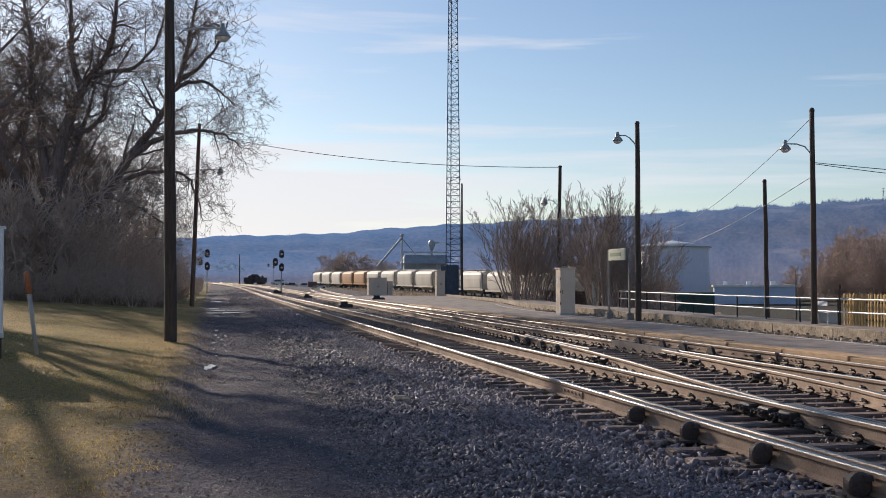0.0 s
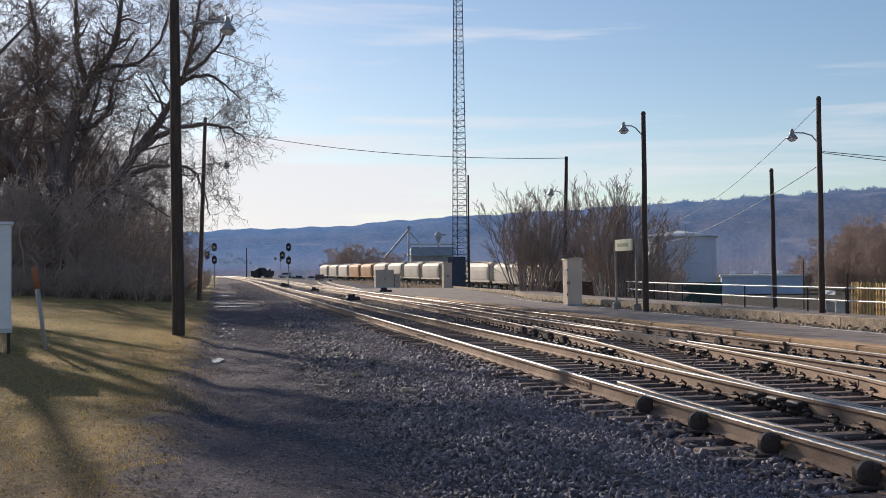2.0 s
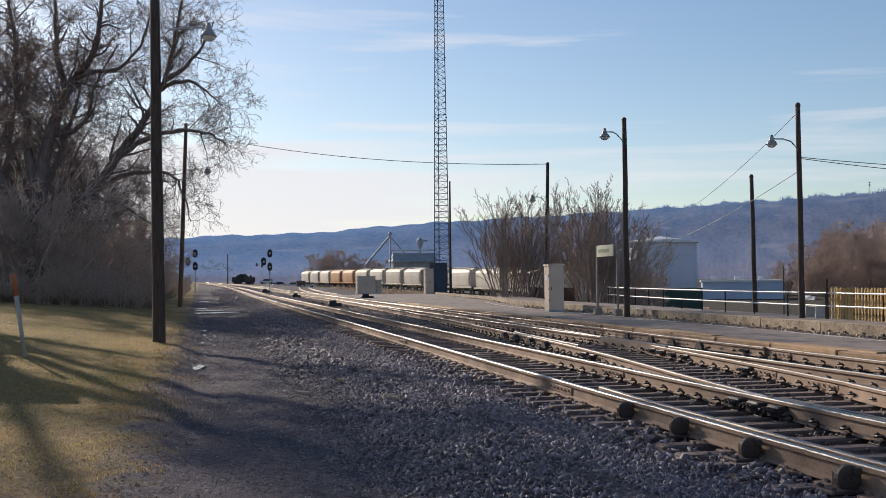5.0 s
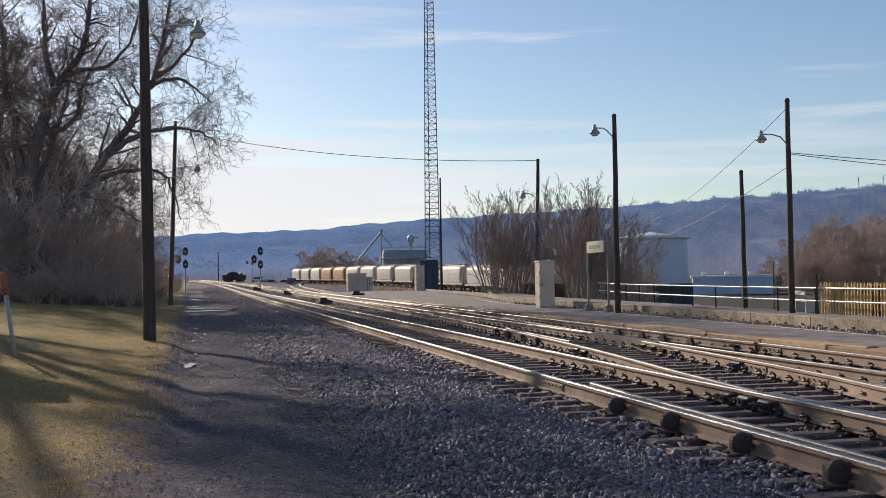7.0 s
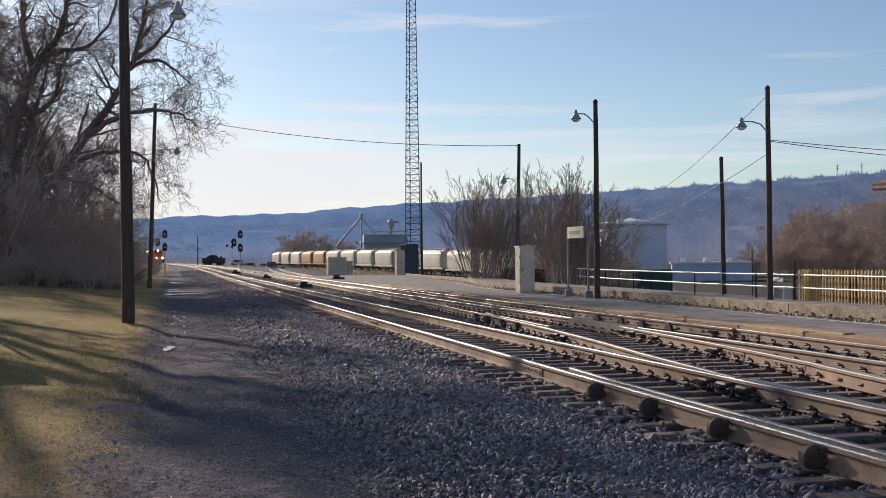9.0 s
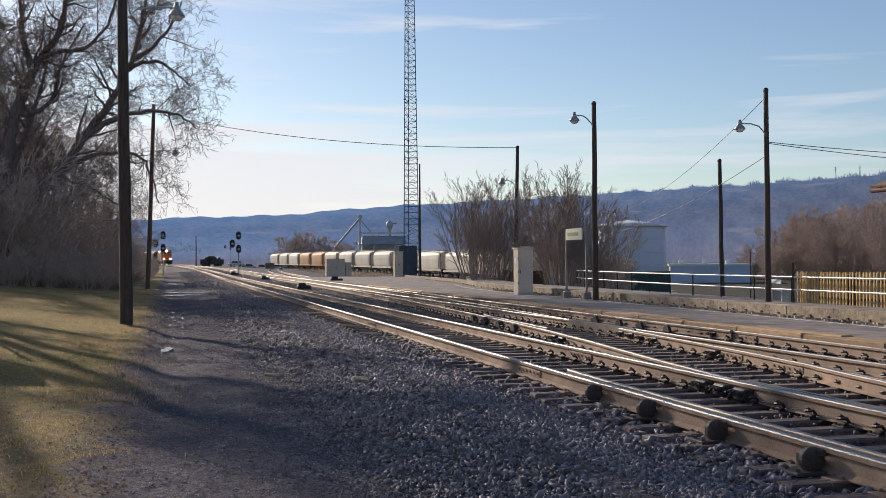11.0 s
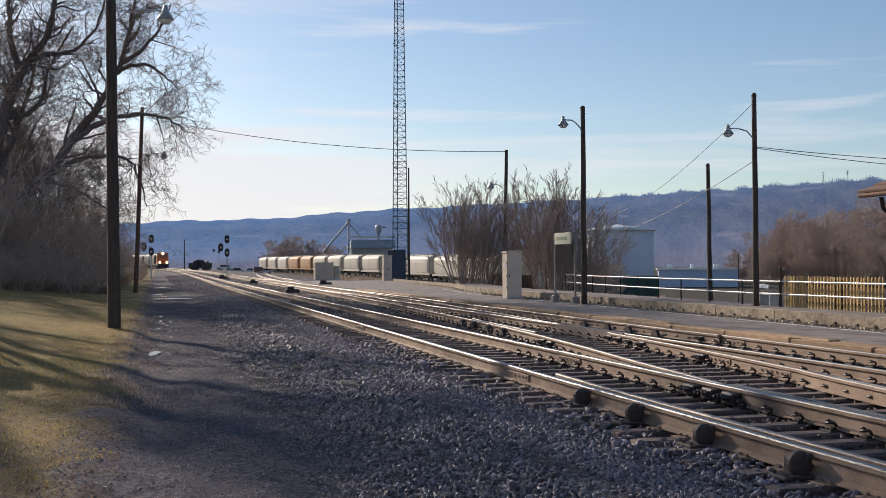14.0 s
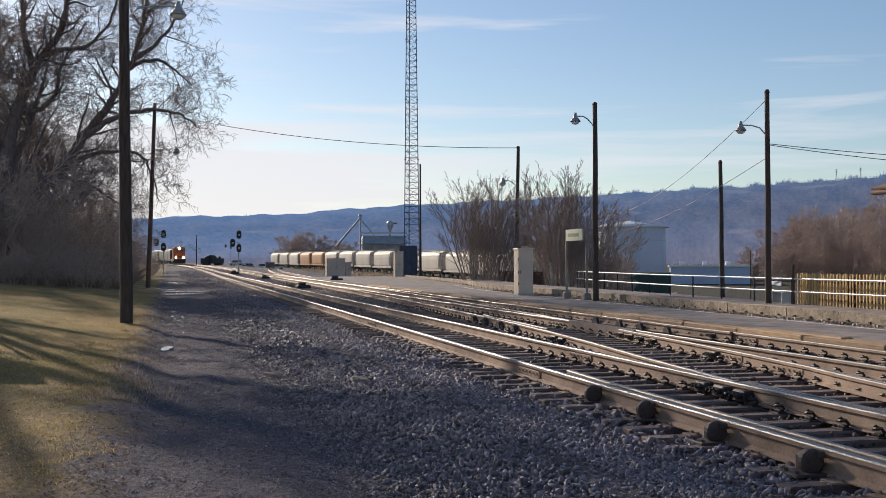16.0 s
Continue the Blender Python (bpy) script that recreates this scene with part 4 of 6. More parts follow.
pole((15.43, 26.9, 0.43), 5.62, 0.086, (-0.02, 0.0), "slender timber lamp pole behind the kerb wall", (4.55, 0.80, 0.75), seed=4)
pole((17.5, 33.4, 0.43), 4.35, 0.085, (-0.06, 0.0), "bare timber pole with a sawn top", name="timber_pole", seed=5)
pole((20.2, 64.4, 0.25), 8.15, 0.14, (0.16, 0.0), "timber lamp pole among the bushes", (5.9, 0.95, 1.1), seed=6)
pole((23.4, 105.0, gz(23.4, 105) - 0.2), 11.2, 0.11, (-0.02, 0.0), "bare dark pole beside the radio mast", name="timber_pole", seed=7)
pole((7.0, 300.0, gz(7, 300)), 8.0, 0.16, (0, 0), "far dark pole beside the line", name="timber_pole", seed=8)
pole((51.0, 92.0, gz(51, 92)), 4.4, 0.06, (0, 0), "thin dark pole by the lower road", name="timber_pole", seed=9)


def wire(points, sag, r, name, label):
    """A hanging wire from support to support."""
    pts = []
    for a, c in zip(points, points[1:]):
        a, c = Vector(a), Vector(c)
        for i in range(24):
            t = i / 24
            p = a.lerp(c, t)
            p.z -= sag * 4 * t * (1 - t)
            pts.append(p)
    pts.append(Vector(points[-1]))
    return tagged(part(name, Build().path(pts, r, 4), WIRE), label, "wire")


wire([(-14, 96, 17.6), (20.3, 64.4, 8.35)], 1.8, 0.02, "overhead_wire", "thin wire slung from the trees to a lamp pole")
wire([(15.41, 26.9, 5.85), (34.0, 92.0, 6.6)], 2.0, 0.011, "overhead_wire", "thin wire falling away behind the platform pole")
wire([(15.41, 26.9, 4.30), (33.0, 95.0, 5.4)], 1.8, 0.011, "overhead_wire", "thin wire falling away behind the platform pole")
wire([(15.45, 26.9, 4.66), (24.0, 25.0, 4.12)], 0.1, 0.010, "overhead_wire", "service wire running from a pole toward the station")
wire([(15.45, 26.9, 4.63), (24.0, 25.4, 3.9)], 0.12, 0.010, "overhead_wire", "service wire running from a pole toward the station")
wire([(20.3, 64.4, 5.2), (33.0, 95.0, 5.4)], 0.8, 0.02, "overhead_wire", "slack wire among the bushes")


# ---- lattice mast ----
def mast(at, height, w0, w1):
    ob = thing("radio_mast", at, "tall slender blue-grey steel lattice mast", "radio mast")
    corner = lambda i, h: Vector((math.cos(radians(90 + 120 * i)), math.sin(radians(90 + 120 * i)), 0)) * ((w0 + (w1 - w0) * h / height) * 0.577) + Vector((0, 0, h))
    for i in range(3):
        part("leg", Build().tube(corner(i, -0.3), corner(i, height), 0.05, 0.04, 6), TOWER, ob)
    step = 0.62
    n = int(height / step)
    for i in range(3):
        b, d = Build(), Build()
        for k in range(n):
            h = k * step
            b.tube(corner(i, h), corner((i + 1) % 3, h), 0.022, 0.022, 4, caps=False)
            p, q = (i, (i + 1) % 3) if k % 2 else ((i + 1) % 3, i)
            d.tube(corner(p, h), corner(q, h + step), 0.02, 0.02, 4, caps=False)
        tagged(part("horizontal_bracing", b, TOWER, ob), kind="stuff")
        tagged(part("diagonal_bracing", d, TOWER, ob), kind="stuff")
    for k in range(1, 6):
        for i in range(3):
            part("flange", Build().tube(corner(i, k * 6.1 - .05), corner(i, k * 6.1 + .05), 0.11, 0.11, 8), TOWER, ob)
    part("footing", Build().box((0, 0, -0.15), (2.2, 2.2, 0.4), bevel=0.04), WALLSTONE, ob)
    return ob


mast((23.95, 112.0, gz(23.95, 112) + 0.1), 38.0, 1.62, 0.72)


# ---- trackside cabinets ----
def cabinet(at, size, rz, m, label, legs=0.0, name="equipment_cabinet", leaves=2):
    w, d, h = size
    ob = thing(name, pose(*at, 0, 0, rz), label, "cabinet", "trackside cabinets")
    part("body", Build().box((0, 0, legs + h / 2), (w, d, h), bevel=0.015), m, ob)
    part("roof", Build().box((0, 0, legs + h + 0.02), (w + 0.08, d + 0.08, 0.05), bevel=0.015), m, ob)
    part("base", Build().box((0, 0, legs + 0.04), (w + 0.03, d + 0.03, 0.08)), GALV, ob)
    if leaves == 1:
        dr = part("door", Build().box((0, -d / 2 - 0.012, legs + h * 0.52), (w * 0.92, 0.022, h * 0.88), bevel=0.008), m, ob)
        part("door_handle", Build().box((-w * 0.36, -d / 2 - 0.04, legs + h * 0.5), (0.025, 0.03, 0.14), bevel=0.006), BLACK_IRON, dr)
        part("notice", Build().box((-w / 2 - 0.005, 0.05, legs + h * 0.74), (0.008, 0.28, 0.20)), WHITEPAINT, ob, "small pale notice plate")
    for s in (-1, 1) if leaves == 2 else ():
        dr = part("door", Build().box((s * w * 0.245, -d / 2 - 0.012, legs + h * 0.53), (w * 0.46, 0.022, h * 0.84), bevel=0.008), m, ob)
        part("door_handle", Build().box((s * 0.05, -d / 2 - 0.04, legs + h * 0.5), (0.025, 0.03, 0.14), bevel=0.006), BLACK_IRON, dr)
    for z in (0.25, 0.5, 0.78):
        part("hinge", Build().tube((-w / 2 - 0.01, -d / 2 - 0.02, legs + h * z - 0.05), (-w / 2 - 0.01, -d / 2 - 0.02, legs + h * z + 0.05), 0.016, 0.016, 6), BLACK_IRON, ob)
    if legs:
        for x in (-1, 1):
            for y in (-1, 1):
                part("leg", Build().box((x * (w / 2 - 0.05), y * (d / 2 - 0.05), legs / 2), (0.06, 0.06, legs + 0.1)), BLACK_IRON, ob)
    return ob


cabinet((13.8, 43.0, 0.2), (0.60, 0.75, 1.83), -3, CABINET, "pale grey-beige metal signal cabinet on the platform", leaves=1)
cabinet((15.5, 107.3, 0.16), (1.75, 0.9, 1.65), 4, CABINET, "weathered pale signal hut with a low roof")
cabinet((16.75, 107.2, 0.16), (0.5, 0.5, 1.3), 4, CABINET, "narrow pale relay case beside the signal hut")
cabinet((19.9, 98.4, 0.1), (0.75, 0.6, 2.3), 5, CABINET, "tall pale equipment cabinet by the mast")
cabinet((22.3, 105.5, 0.0), (1.4, 1.0, 3.0), 22, CABINET_BLUE, "tall dark blue equipment cabinet at the mast's foot")
cabinet((-4.36, 22.4, gz(-4.3, 22.4)), (1.0, 0.8, 2.02), 10, WHITEPAINT, "tall white metal cabinet on black legs in the grass", 0.36)


def switch_machine(at, rz, s=1.0):
    ob = thing("switch_machine", pose(*at, 0, 0, rz), "squat black switch machine bolted beside the points", "switch machine", "switch machines")
    part("case", Build().box((0, 0, 0.17 * s), (0.9 * s, 0.42 * s, 0.26 * s), bevel=0.05), DARKSTEEL, ob)
    part("motor_cover", Build().tube((-0.35 * s, 0, 0.33 * s), (0.1 * s, 0, 0.33 * s), 0.13 * s, 0.13 * s, 10), DARKSTEEL, ob)
    part("base_plate", Build().box((0, 0, 0.03), (1.2 * s, 0.6 * s, 0.05), bevel=0.01), RUST, ob)
    part("rod", Build().tube((-1.1 * s, 0, 0.1 * s), (-0.4 * s, 0, 0.1 * s), 0.025, 0.025, 6), RUST, ob)


cabinet((20.8, 240.0, gz(20.8, 240.0)), (1.9, 1.1, 1.4), 0, BRICK, "low brown trackside case beside the yard")
switch_machine((7.35, 63.0, 0.0), 10, 0.85)
switch_machine((11.75, 80.5, 0.05), 0)
switch_machine((7.2, 128.0, 0.1), 0)
switch_machine((8.3, 100.0, 0.0), 0, 0.8)


def station_sign():
    ob = thing("station_sign", (14.0, 37.5, 0.2), "weathered pale name board on two grey posts", "sign")
    for dy, dx in ((-0.9, 0.04), (0.9, -0.04)):
        part("post", Build().box((dx, dy, 1.25), (0.07, 0.07, 2.5), bevel=0.01), POSTGREY, ob)
        part("footing", Build().box((dx, dy, 0.12), (0.26, 0.26, 0.26), bevel=0.04), POSTGREY, ob, "rough concrete block")
    board = part("board", Build().box((-0.06, 0.02, 2.28), (0.05, 1.62, 0.40), bevel=0.01), SIGNFACE, ob)
    part("lettering_bar", Build().box((-0.089, 0.10, 2.28), (0.008, 1.05, 0.12)), SIGNTEXT, board)
    return ob


station_sign()


def marker_post():
    ob = thing("marker_post", pose(-3.38, 23.4, gz(-3.38, 23.4), 0, -7.5, 0), "leaning grey cable marker post with an orange cap", "post")
    part("tube", Build().tube((0, 0, -0.2), (0, 0, 1.3), 0.04, 0.045, 10), MARKER_GREY, ob, smooth=True)
    part("cap", Build().lathe([(.05, 1.22), (.056, 1.22), (.056, 1.62), (.045, 1.66), (.001, 1.67)], 12), MARKER, ob, "faded orange plastic cap", True)


marker_post()


# ---- signals ----
def signal(at, height, heads, s=1.0, label="tall railway signal mast with two black hooded heads"):
    ob = thing("railway_signal", at, label, "railway signal", "signals")
    part("mast", Build().tube((0, 0, -0.3), (0, 0, height), 0.07 * s, 0.06 * s, 8), GALV, ob)
    for dx, dz in heads:
        b = Build()
        pts = []
        w, h = 0.29 * s, 0.50 * s
        for i in range(13):
            a = math.pi * i / 12
            pts.append((w * math.cos(a), h * 0.35 + w * math.sin(a)))
        pts += [(-w, -h * 0.7), (-w * 0.6, -h), (w * 0.6, -h), (w, -h * 0.7)]
        k = len(pts)
        b.add([(x, -0.03, z) for x, z in pts] + [(x, 0.03, z) for x, z in pts], [tuple(reversed(range(k))), tuple(range(k, 2 * k))] + [(i, (i + 1) % k, k + (i + 1) % k, k + i) for i in range(k)])
        hd = part("backboard", b, DARKSTEEL, ob, at=pose(dx * s, -0.2, height + dz * s))
        for z in (0.30, -0.06, -0.42):
            part("hood", Build().tube((0, -0.30, z * s), (0, -0.02, z * s), 0.13 * s, 0.13 * s, 10), GALV if z == -0.06 else DARKSTEEL, hd)
        part("bracket", Build().box((dx * s / 2, -0.05, height + dz * s), (abs(dx) * s + 0.1, 0.06, 0.06)), GALV, ob)
    return ob


signal((-0.62, 140, gz(-0.6, 140)), 3.9, [(0.0, 1.0), (0.0, -0.55), (-0.85, 0.05)])
signal((8.35, 140, gz(8.3, 140)), 3.75, [(0.0, 1.1), (0.0, -0.55), (-0.75, 0.1)], label="railway signal mast with black hooded heads between the tracks")
signal((11.6, 220, gz(12, 220)), 4.5, [(0.0, 0.9), (0.0, -0.7), (-1.6, -0.3)], 0.62, "smaller distant railway signal with round heads")


# ---- fences ----
pipe_fence = thing("pipe_fence", (0, 0, 0), "two-rail white pipe fence along the upper platform", "fence")
FENCE = [(15.7, 13.0), (15.7, 20.0), (15.75, 26.0), (15.95, 32.0), (16.5, 38.0), (17.3, 44.0), (18.3, 49.0)]
for h in (0.66, 0.33):
    for p, q in zip(FENCE, FENCE[1:]):
        part("rail", Build().tube((*p, 0.43 + h), (*q, 0.43 + h), 0.021, 0.021, 7), WHITE_PIPE, pipe_fence)
for y in np.arange(26.3, 49.0, 2.05):
    x = float(np.interp(y, [p[1] for p in FENCE], [p[0] for p in FENCE]))
    part("post", Build().tube((x, y, 0.3), (x, y, 1.10), 0.024, 0.024, 7), DARKSTEEL, pipe_fence)
picket_fence = thing("picket_fence", (0, 0, 0), "low fence of upright yellow wooden slats", "fence")


def slat_mesh(seed):
    rng = random.Random(seed)
    h = 0.80 + rng.uniform(-.015, .015)
    return Build().box((0, 0, h / 2), (0.020, 0.052, h), bevel=0.005).mesh("slat", [PICKET])


SLATS = [slat_mesh(i) for i in range(4)]
for i in range(70):
    y = 26.3 - i * 0.136
    part("slat", SLATS[(i * 7) % 4], [], picket_fence, at=pose(15.93 + 0.008 * math.sin(i * 2.7), y, 0.42, 0, 0.5 * math.sin(i * 1.9), 0))
for i in range(69):
    part("slat", SLATS[(i * 5) % 4], [], picket_fence, at=pose(15.995, 26.23 - i * 0.136, 0.42))
for z in (0.58, 1.02):
    part("stringer", Build().box((15.965, 20.9, z), (0.03, 9.0, 0.05)), POLE, picket_fence)
for i, y in enumerate((24.0, 21.85, 19.6)):
    part("panel_board", Build().box((15.99, y, 0.8), (0.02, 0.32, 0.72)), POLE, picket_fence, "dark board behind the slats")
dark_post = pole((15.75, 26.2, 0.43), 0.98, 0.035, (0, 0), "short thin dark post beside the pipe fence", name="fence_post", seed=11)


def bench(at, rz):
    ob = thing("bench", pose(*at, 0, 0, rz), "small white-slatted bench beside the fence", "bench")
    for i in range(3):
        part("seat_slat", Build().box((0, -0.12 + i * 0.12, 0.30), (0.95, 0.09, 0.03), bevel=0.006), WHITEPAINT, ob)
    part("backrest", Build().box((0, 0.2, 0.52), (0.95, 0.03, 0.11), bevel=0.006), WHITEPAINT, ob)
    for x in (-0.4, 0.4):
        part("leg", Build().box((x, 0, 0.15), (0.05, 0.34, 0.32)), GALV, ob)


bench((16.15, 27.4, 0.43), 78)


# ---- station eave ----
def station():
    ob = thing("station_building", (21.9, 26.2, 0.43), "station house with a deep brown shingled eave", "house")
    part("wall", Build().box((2.4, -5.2, 1.4), (3.6, 8, 3.4)), BRICK, ob)
    b = Build()
    b.add([(-3.1, -8, 2.92), (-3.1, 0.9, 2.92), (2.4, 0.9, 4.9), (2.4, -8, 4.9), (-3.1, -8, 3.04), (-3.1, 0.9, 3.04), (2.4, 0.9, 5.05), (2.4, -8, 5.05)],
          [(0, 1, 2, 3), (7, 6, 5, 4), (0, 4, 5, 1), (1, 5, 6, 2), (3, 7, 4, 0), (2, 6, 7, 3)])
    part("roof", b, ROOFBROWN, ob)
    course = Build().box((0, 0, 0), (0.55, 8.9, 0.07), bevel=0.015).mesh("shingle_course", [ROOFBROWN])
    for i in range(8):
        part("shingle_course", course, [], ob, at=pose(-2.95 + i * 0.5, -3.5, 3.16 + i * 0.182, 0, -16, 0))
    part("gutter", Build().tube((-3.18, -8, 2.98), (-3.18, 0.9, 2.98), 0.06, 0.06, 8), ROOFBROWN, ob)
    for y in (0.4, -3.2):
        part("eave_bracket", Build().path([(-2.85, y, 2.92), (-2.8, y, 2.62), (-2.5, y, 2.38), (-1.9, y, 2.1), (-1.25, y, 1.7)], 0.06, 8), BLACK_IRON, ob, "curved black iron bracket")
    part("window", Build().box((0.59, -4, 1.6), (0.06, 1.1, 1.5)), GLASS, ob)


station()


# ---- buildings and tank beyond the platform ----
def storage_tank():
    x, y = 79.0, 185.0
    z = gz(x, y) - 0.45
    ob = thing("storage_tank", (x, y, z), "large white steel storage tank with a low cone roof", "tank")
    part("shell", Build().lathe([(6.3, -0.5), (6.3, 9.2), (6.2, 9.25)], 48), TANK, ob, smooth=True)
    part("roof", Build().lathe([(6.3, 9.2), (6.85, 9.2), (6.85, 9.34), (3.2, 9.95), (0.001, 10.45)], 48), ROOFWHITE, ob, smooth=True)
    part("vent", Build().tube((0, 0, 10.1), (0, 0, 11.0), 0.25, 0.18, 8), TANK, ob)
    for i in range(4):
        part("seam", Build().lathe([(6.31, i * 2.3), (6.335, i * 2.3 + .03), (6.31, i * 2.3 + .06)], 48), TANK, ob)


storage_tank()


def container(at, rz, size, m, label):
    ob = thing("container", pose(*at, 0, 0, rz), label, "container")
    w, d, h = size
    part("shell", Build().box((0, 0, h / 2), (w, d, h), bevel=0.03), m, ob)
    n = int(w / 0.9)
    rib = Build().box((0, 0, h / 2), (0.12, 0.08, h * 0.92)).mesh("rib", [m])
    for i in range(n + 1):
        part("rib", rib, [], ob, at=pose(-w / 2 + i * w / n, -d / 2 - 0.03, 0))
    part("top_rim", Build().box((0, 0, h), (w + 0.1, d + 0.1, 0.12)), m, ob)


container((41.0, 95.0, gz(41, 95)), -22, (6.3, 2.5, 2.45), GREEN, "dark green ribbed steel container on the lower lot")


def shed(at, rz, size, m, label, roof=ROOFWHITE, name="warehouse", openings=True):
    w, d, h = size
    ob = thing(name, pose(*at, 0, 0, rz), label, "building")
    part("wall", Build().box((0, 0, h / 2), (w, d, h)), m, ob)
    part("roof", Build().box((0, 0, h + 0.12), (w + 0.5, d + 0.5, 0.28)), roof, ob)
    n = max(2, int(w / 3.2)) if openings else 0
    for i in range(n):
        x = -w / 2 + (i + 0.5) * w / n
        if i % 3 == 1:
            part("door", Build().box((x, -d / 2 - 0.03, h * 0.36), (1.6, 0.08, h * 0.72)), DARKSTEEL, ob)
        else:
            part("window", Build().box((x, -d / 2 - 0.03, h * 0.58), (1.3, 0.08, h * 0.28)), GLASS, ob)
    for i in range(3):
        part("roof_vent", Build().box((-w * 0.35 + i * w * 0.3, 0, h + 0.5), (0.7, 0.7, 0.6)), roof, ob)
    return ob


shed((76.4, 150.0, gz(76.4, 150)), -24, (11.0, 8.0, 2.45), CLADDING, "long low pale blue warehouse with a white roof edge", openings=False)
shed((25.2, 74.0, gz(25.2, 74)), -20, (3.2, 5.0, 4.4), BRICK, "small dark brick shed behind the bushes", ROOFDARK, "brick_shed")


def gable_house(at, rz, w, d, h, wall_m, roof_m, label):
    ob = thing("house", pose(*at, 0, 0, rz), label, "house", "far houses")
    part("wall", Build().box((0, 0, h / 2), (w, d, h)), wall_m, ob)
    b = Build()
    o, r = 0.4, h + w * 0.38
    b.add([(-w / 2 - o, -d / 2 - o, h - .1), (w / 2 + o, -d / 2 - o, h - .1), (0, -d / 2 - o, r), (-w / 2 - o, d / 2 + o, h - .1), (w / 2 + o, d / 2 + o, h - .1), (0, d / 2 + o, r)], [(0, 1, 2), (5, 4, 3), (0, 2, 5, 3), (1, 4, 5, 2), (0, 3, 4, 1)])
    part("roof", b, roof_m, ob)
    for x in (-w * .25, w * .25):
        part("window", Build().box((x, -d / 2 - 0.02, h * 0.55), (0.9, 0.06, 1.3)), GLASS, ob)


gable_house((23.5, 69.0, gz(23.5, 69)), 20, 4.0, 5.0, 2.6, BRICK, ROOFDARK, "dark brick outbuilding with a slate gable roof")


def hillside(az, up):
    """The point on the ridge's near slope that lies up degrees above the eye's level on that bearing."""
    far, top = ridge(az)
    for q in np.linspace(0.02, 0.98, 200):
        d = 700.0 + (far - 700.0) * q
        h = 1.5 + top * (0.12 * q + 0.88 * float(smooth(0.25, 1.0, q)))
        if h >= 1.56 + d * math.tan(radians(up)):
            break
    return d * math.sin(radians(az)), d * math.cos(radians(az)), h - 1.0


rng_h = random.Random(12)
for az, up in ((0.1, 0.55), (0.5, 0.8), (0.35, 0.42), (1.0, 0.62), (0.75, 0.5), (1.35, 0.48)):
    hx, hy, hz = hillside(az, up)
    gable_house((hx, hy, hz), 80 + rng_h.uniform(-25, 25), rng_h.uniform(8, 11), rng_h.uniform(9, 13), rng_h.uniform(4, 6), WHITEPAINT, ROOFWHITE, "small pale house far off on the hillside")


# ---- pylons on the crest ----
for az, d in ((33.0, 2300), (34.1, 2320)):
    x, y = d * math.sin(radians(az)), d * math.cos(radians(az))
    z = float(ridge(az)[1]) - 12
    ob = thing("pylon", (x, y, z), "far steel pylon on the wooded crest", "pylon", "far pylons")
    part("tower", Build().tube((-1.5, 0, 0), (0, 0, 27), 0.45, 0.25, 5).tube((1.5, 0, 0), (0, 0, 27), 0.45, 0.25, 5), TOWER, ob)
    for h in (19, 22, 25):
        part("cross_arm", Build().box((0, 0, h), (6, 0.5, 0.5)), TOWER, ob)


# ---- feed mill behind the hoppers ----
def feed_mill():
    y = 330.0
    x, z = 60.0, gz(60, 330)
    ob = thing("feed_mill", (x, y, z), "grey steel feed mill with loading leg and conveyor", "mill")
    b = Build()
    b.add([(-4.8, -3.4, 7.3), (9.2, -3.4, 7.3), (9.2, 3.4, 7.3), (-4.8, 3.4, 7.3), (-4.0, 0, 9.7), (8.4, 0, 9.7)], [(0, 1, 5, 4), (2, 3, 4, 5), (1, 2, 5), (3, 0, 4), (3, 2, 1, 0)])
    part("roof", b, ELEVATOR, ob)
    part("roof_conveyor", Build().box((2.2, 0, 10.5), (14.4, 0.7, 0.5), bevel=0.05), GALV, ob, "long covered conveyor over the roof")
    for i in range(6):
        part("conveyor_strut", Build().tube((-4.4 + i * 2.6, 0, 9.4), (-4.4 + i * 2.6, 0, 10.4), 0.09, 0.09, 6), ELEVATOR, ob)
    part("wall", Build().box((2.2, 1.5, 3.6), (12.6, 2.4, 7.2)), ELEVATOR, ob)
    for i in range(5):
        part("column", Build().box((-4.2 + i * 3.2, -2.4, 3.5), (0.3, 0.3, 7.0)), ELEVATOR, ob)
    leg = part("elevator_leg", Build().box((-4.8, 0, 7.6), (0.45, 0.5, 15.2)), ELEVATOR, ob)
    part("head_house", Build().box((-4.8, 0, 15.5), (1.1, 1.0, 0.9), bevel=0.2), ELEVATOR, leg)
    part("conveyor", Build().tube((-4.8, -0.5, 15.0), (-12.4, -1.0, 6.2), 0.32, 0.32, 8), GALV, ob, "long bright loading spout")
    part("brace", Build().tube((-4.8, 0, 14.6), (-0.6, 0, 9.8), 0.15, 0.15, 6), ELEVATOR, ob)
    part("cyclone", Build().lathe([(0.3, 9.6), (0.35, 11.0), (1.0, 12.5), (1.0, 13.6), (0.4, 14.2), (0.001, 14.2)], 14, at=(4.2, 0, 0)), ELEVATOR, ob, "dust cyclone on the roof", True)
    part("cyclone_duct", Build().tube((4.2, 0, 13.4), (6.4, 0, 13.4), 0.25, 0.25, 8), ELEVATOR, ob)


feed_mill()


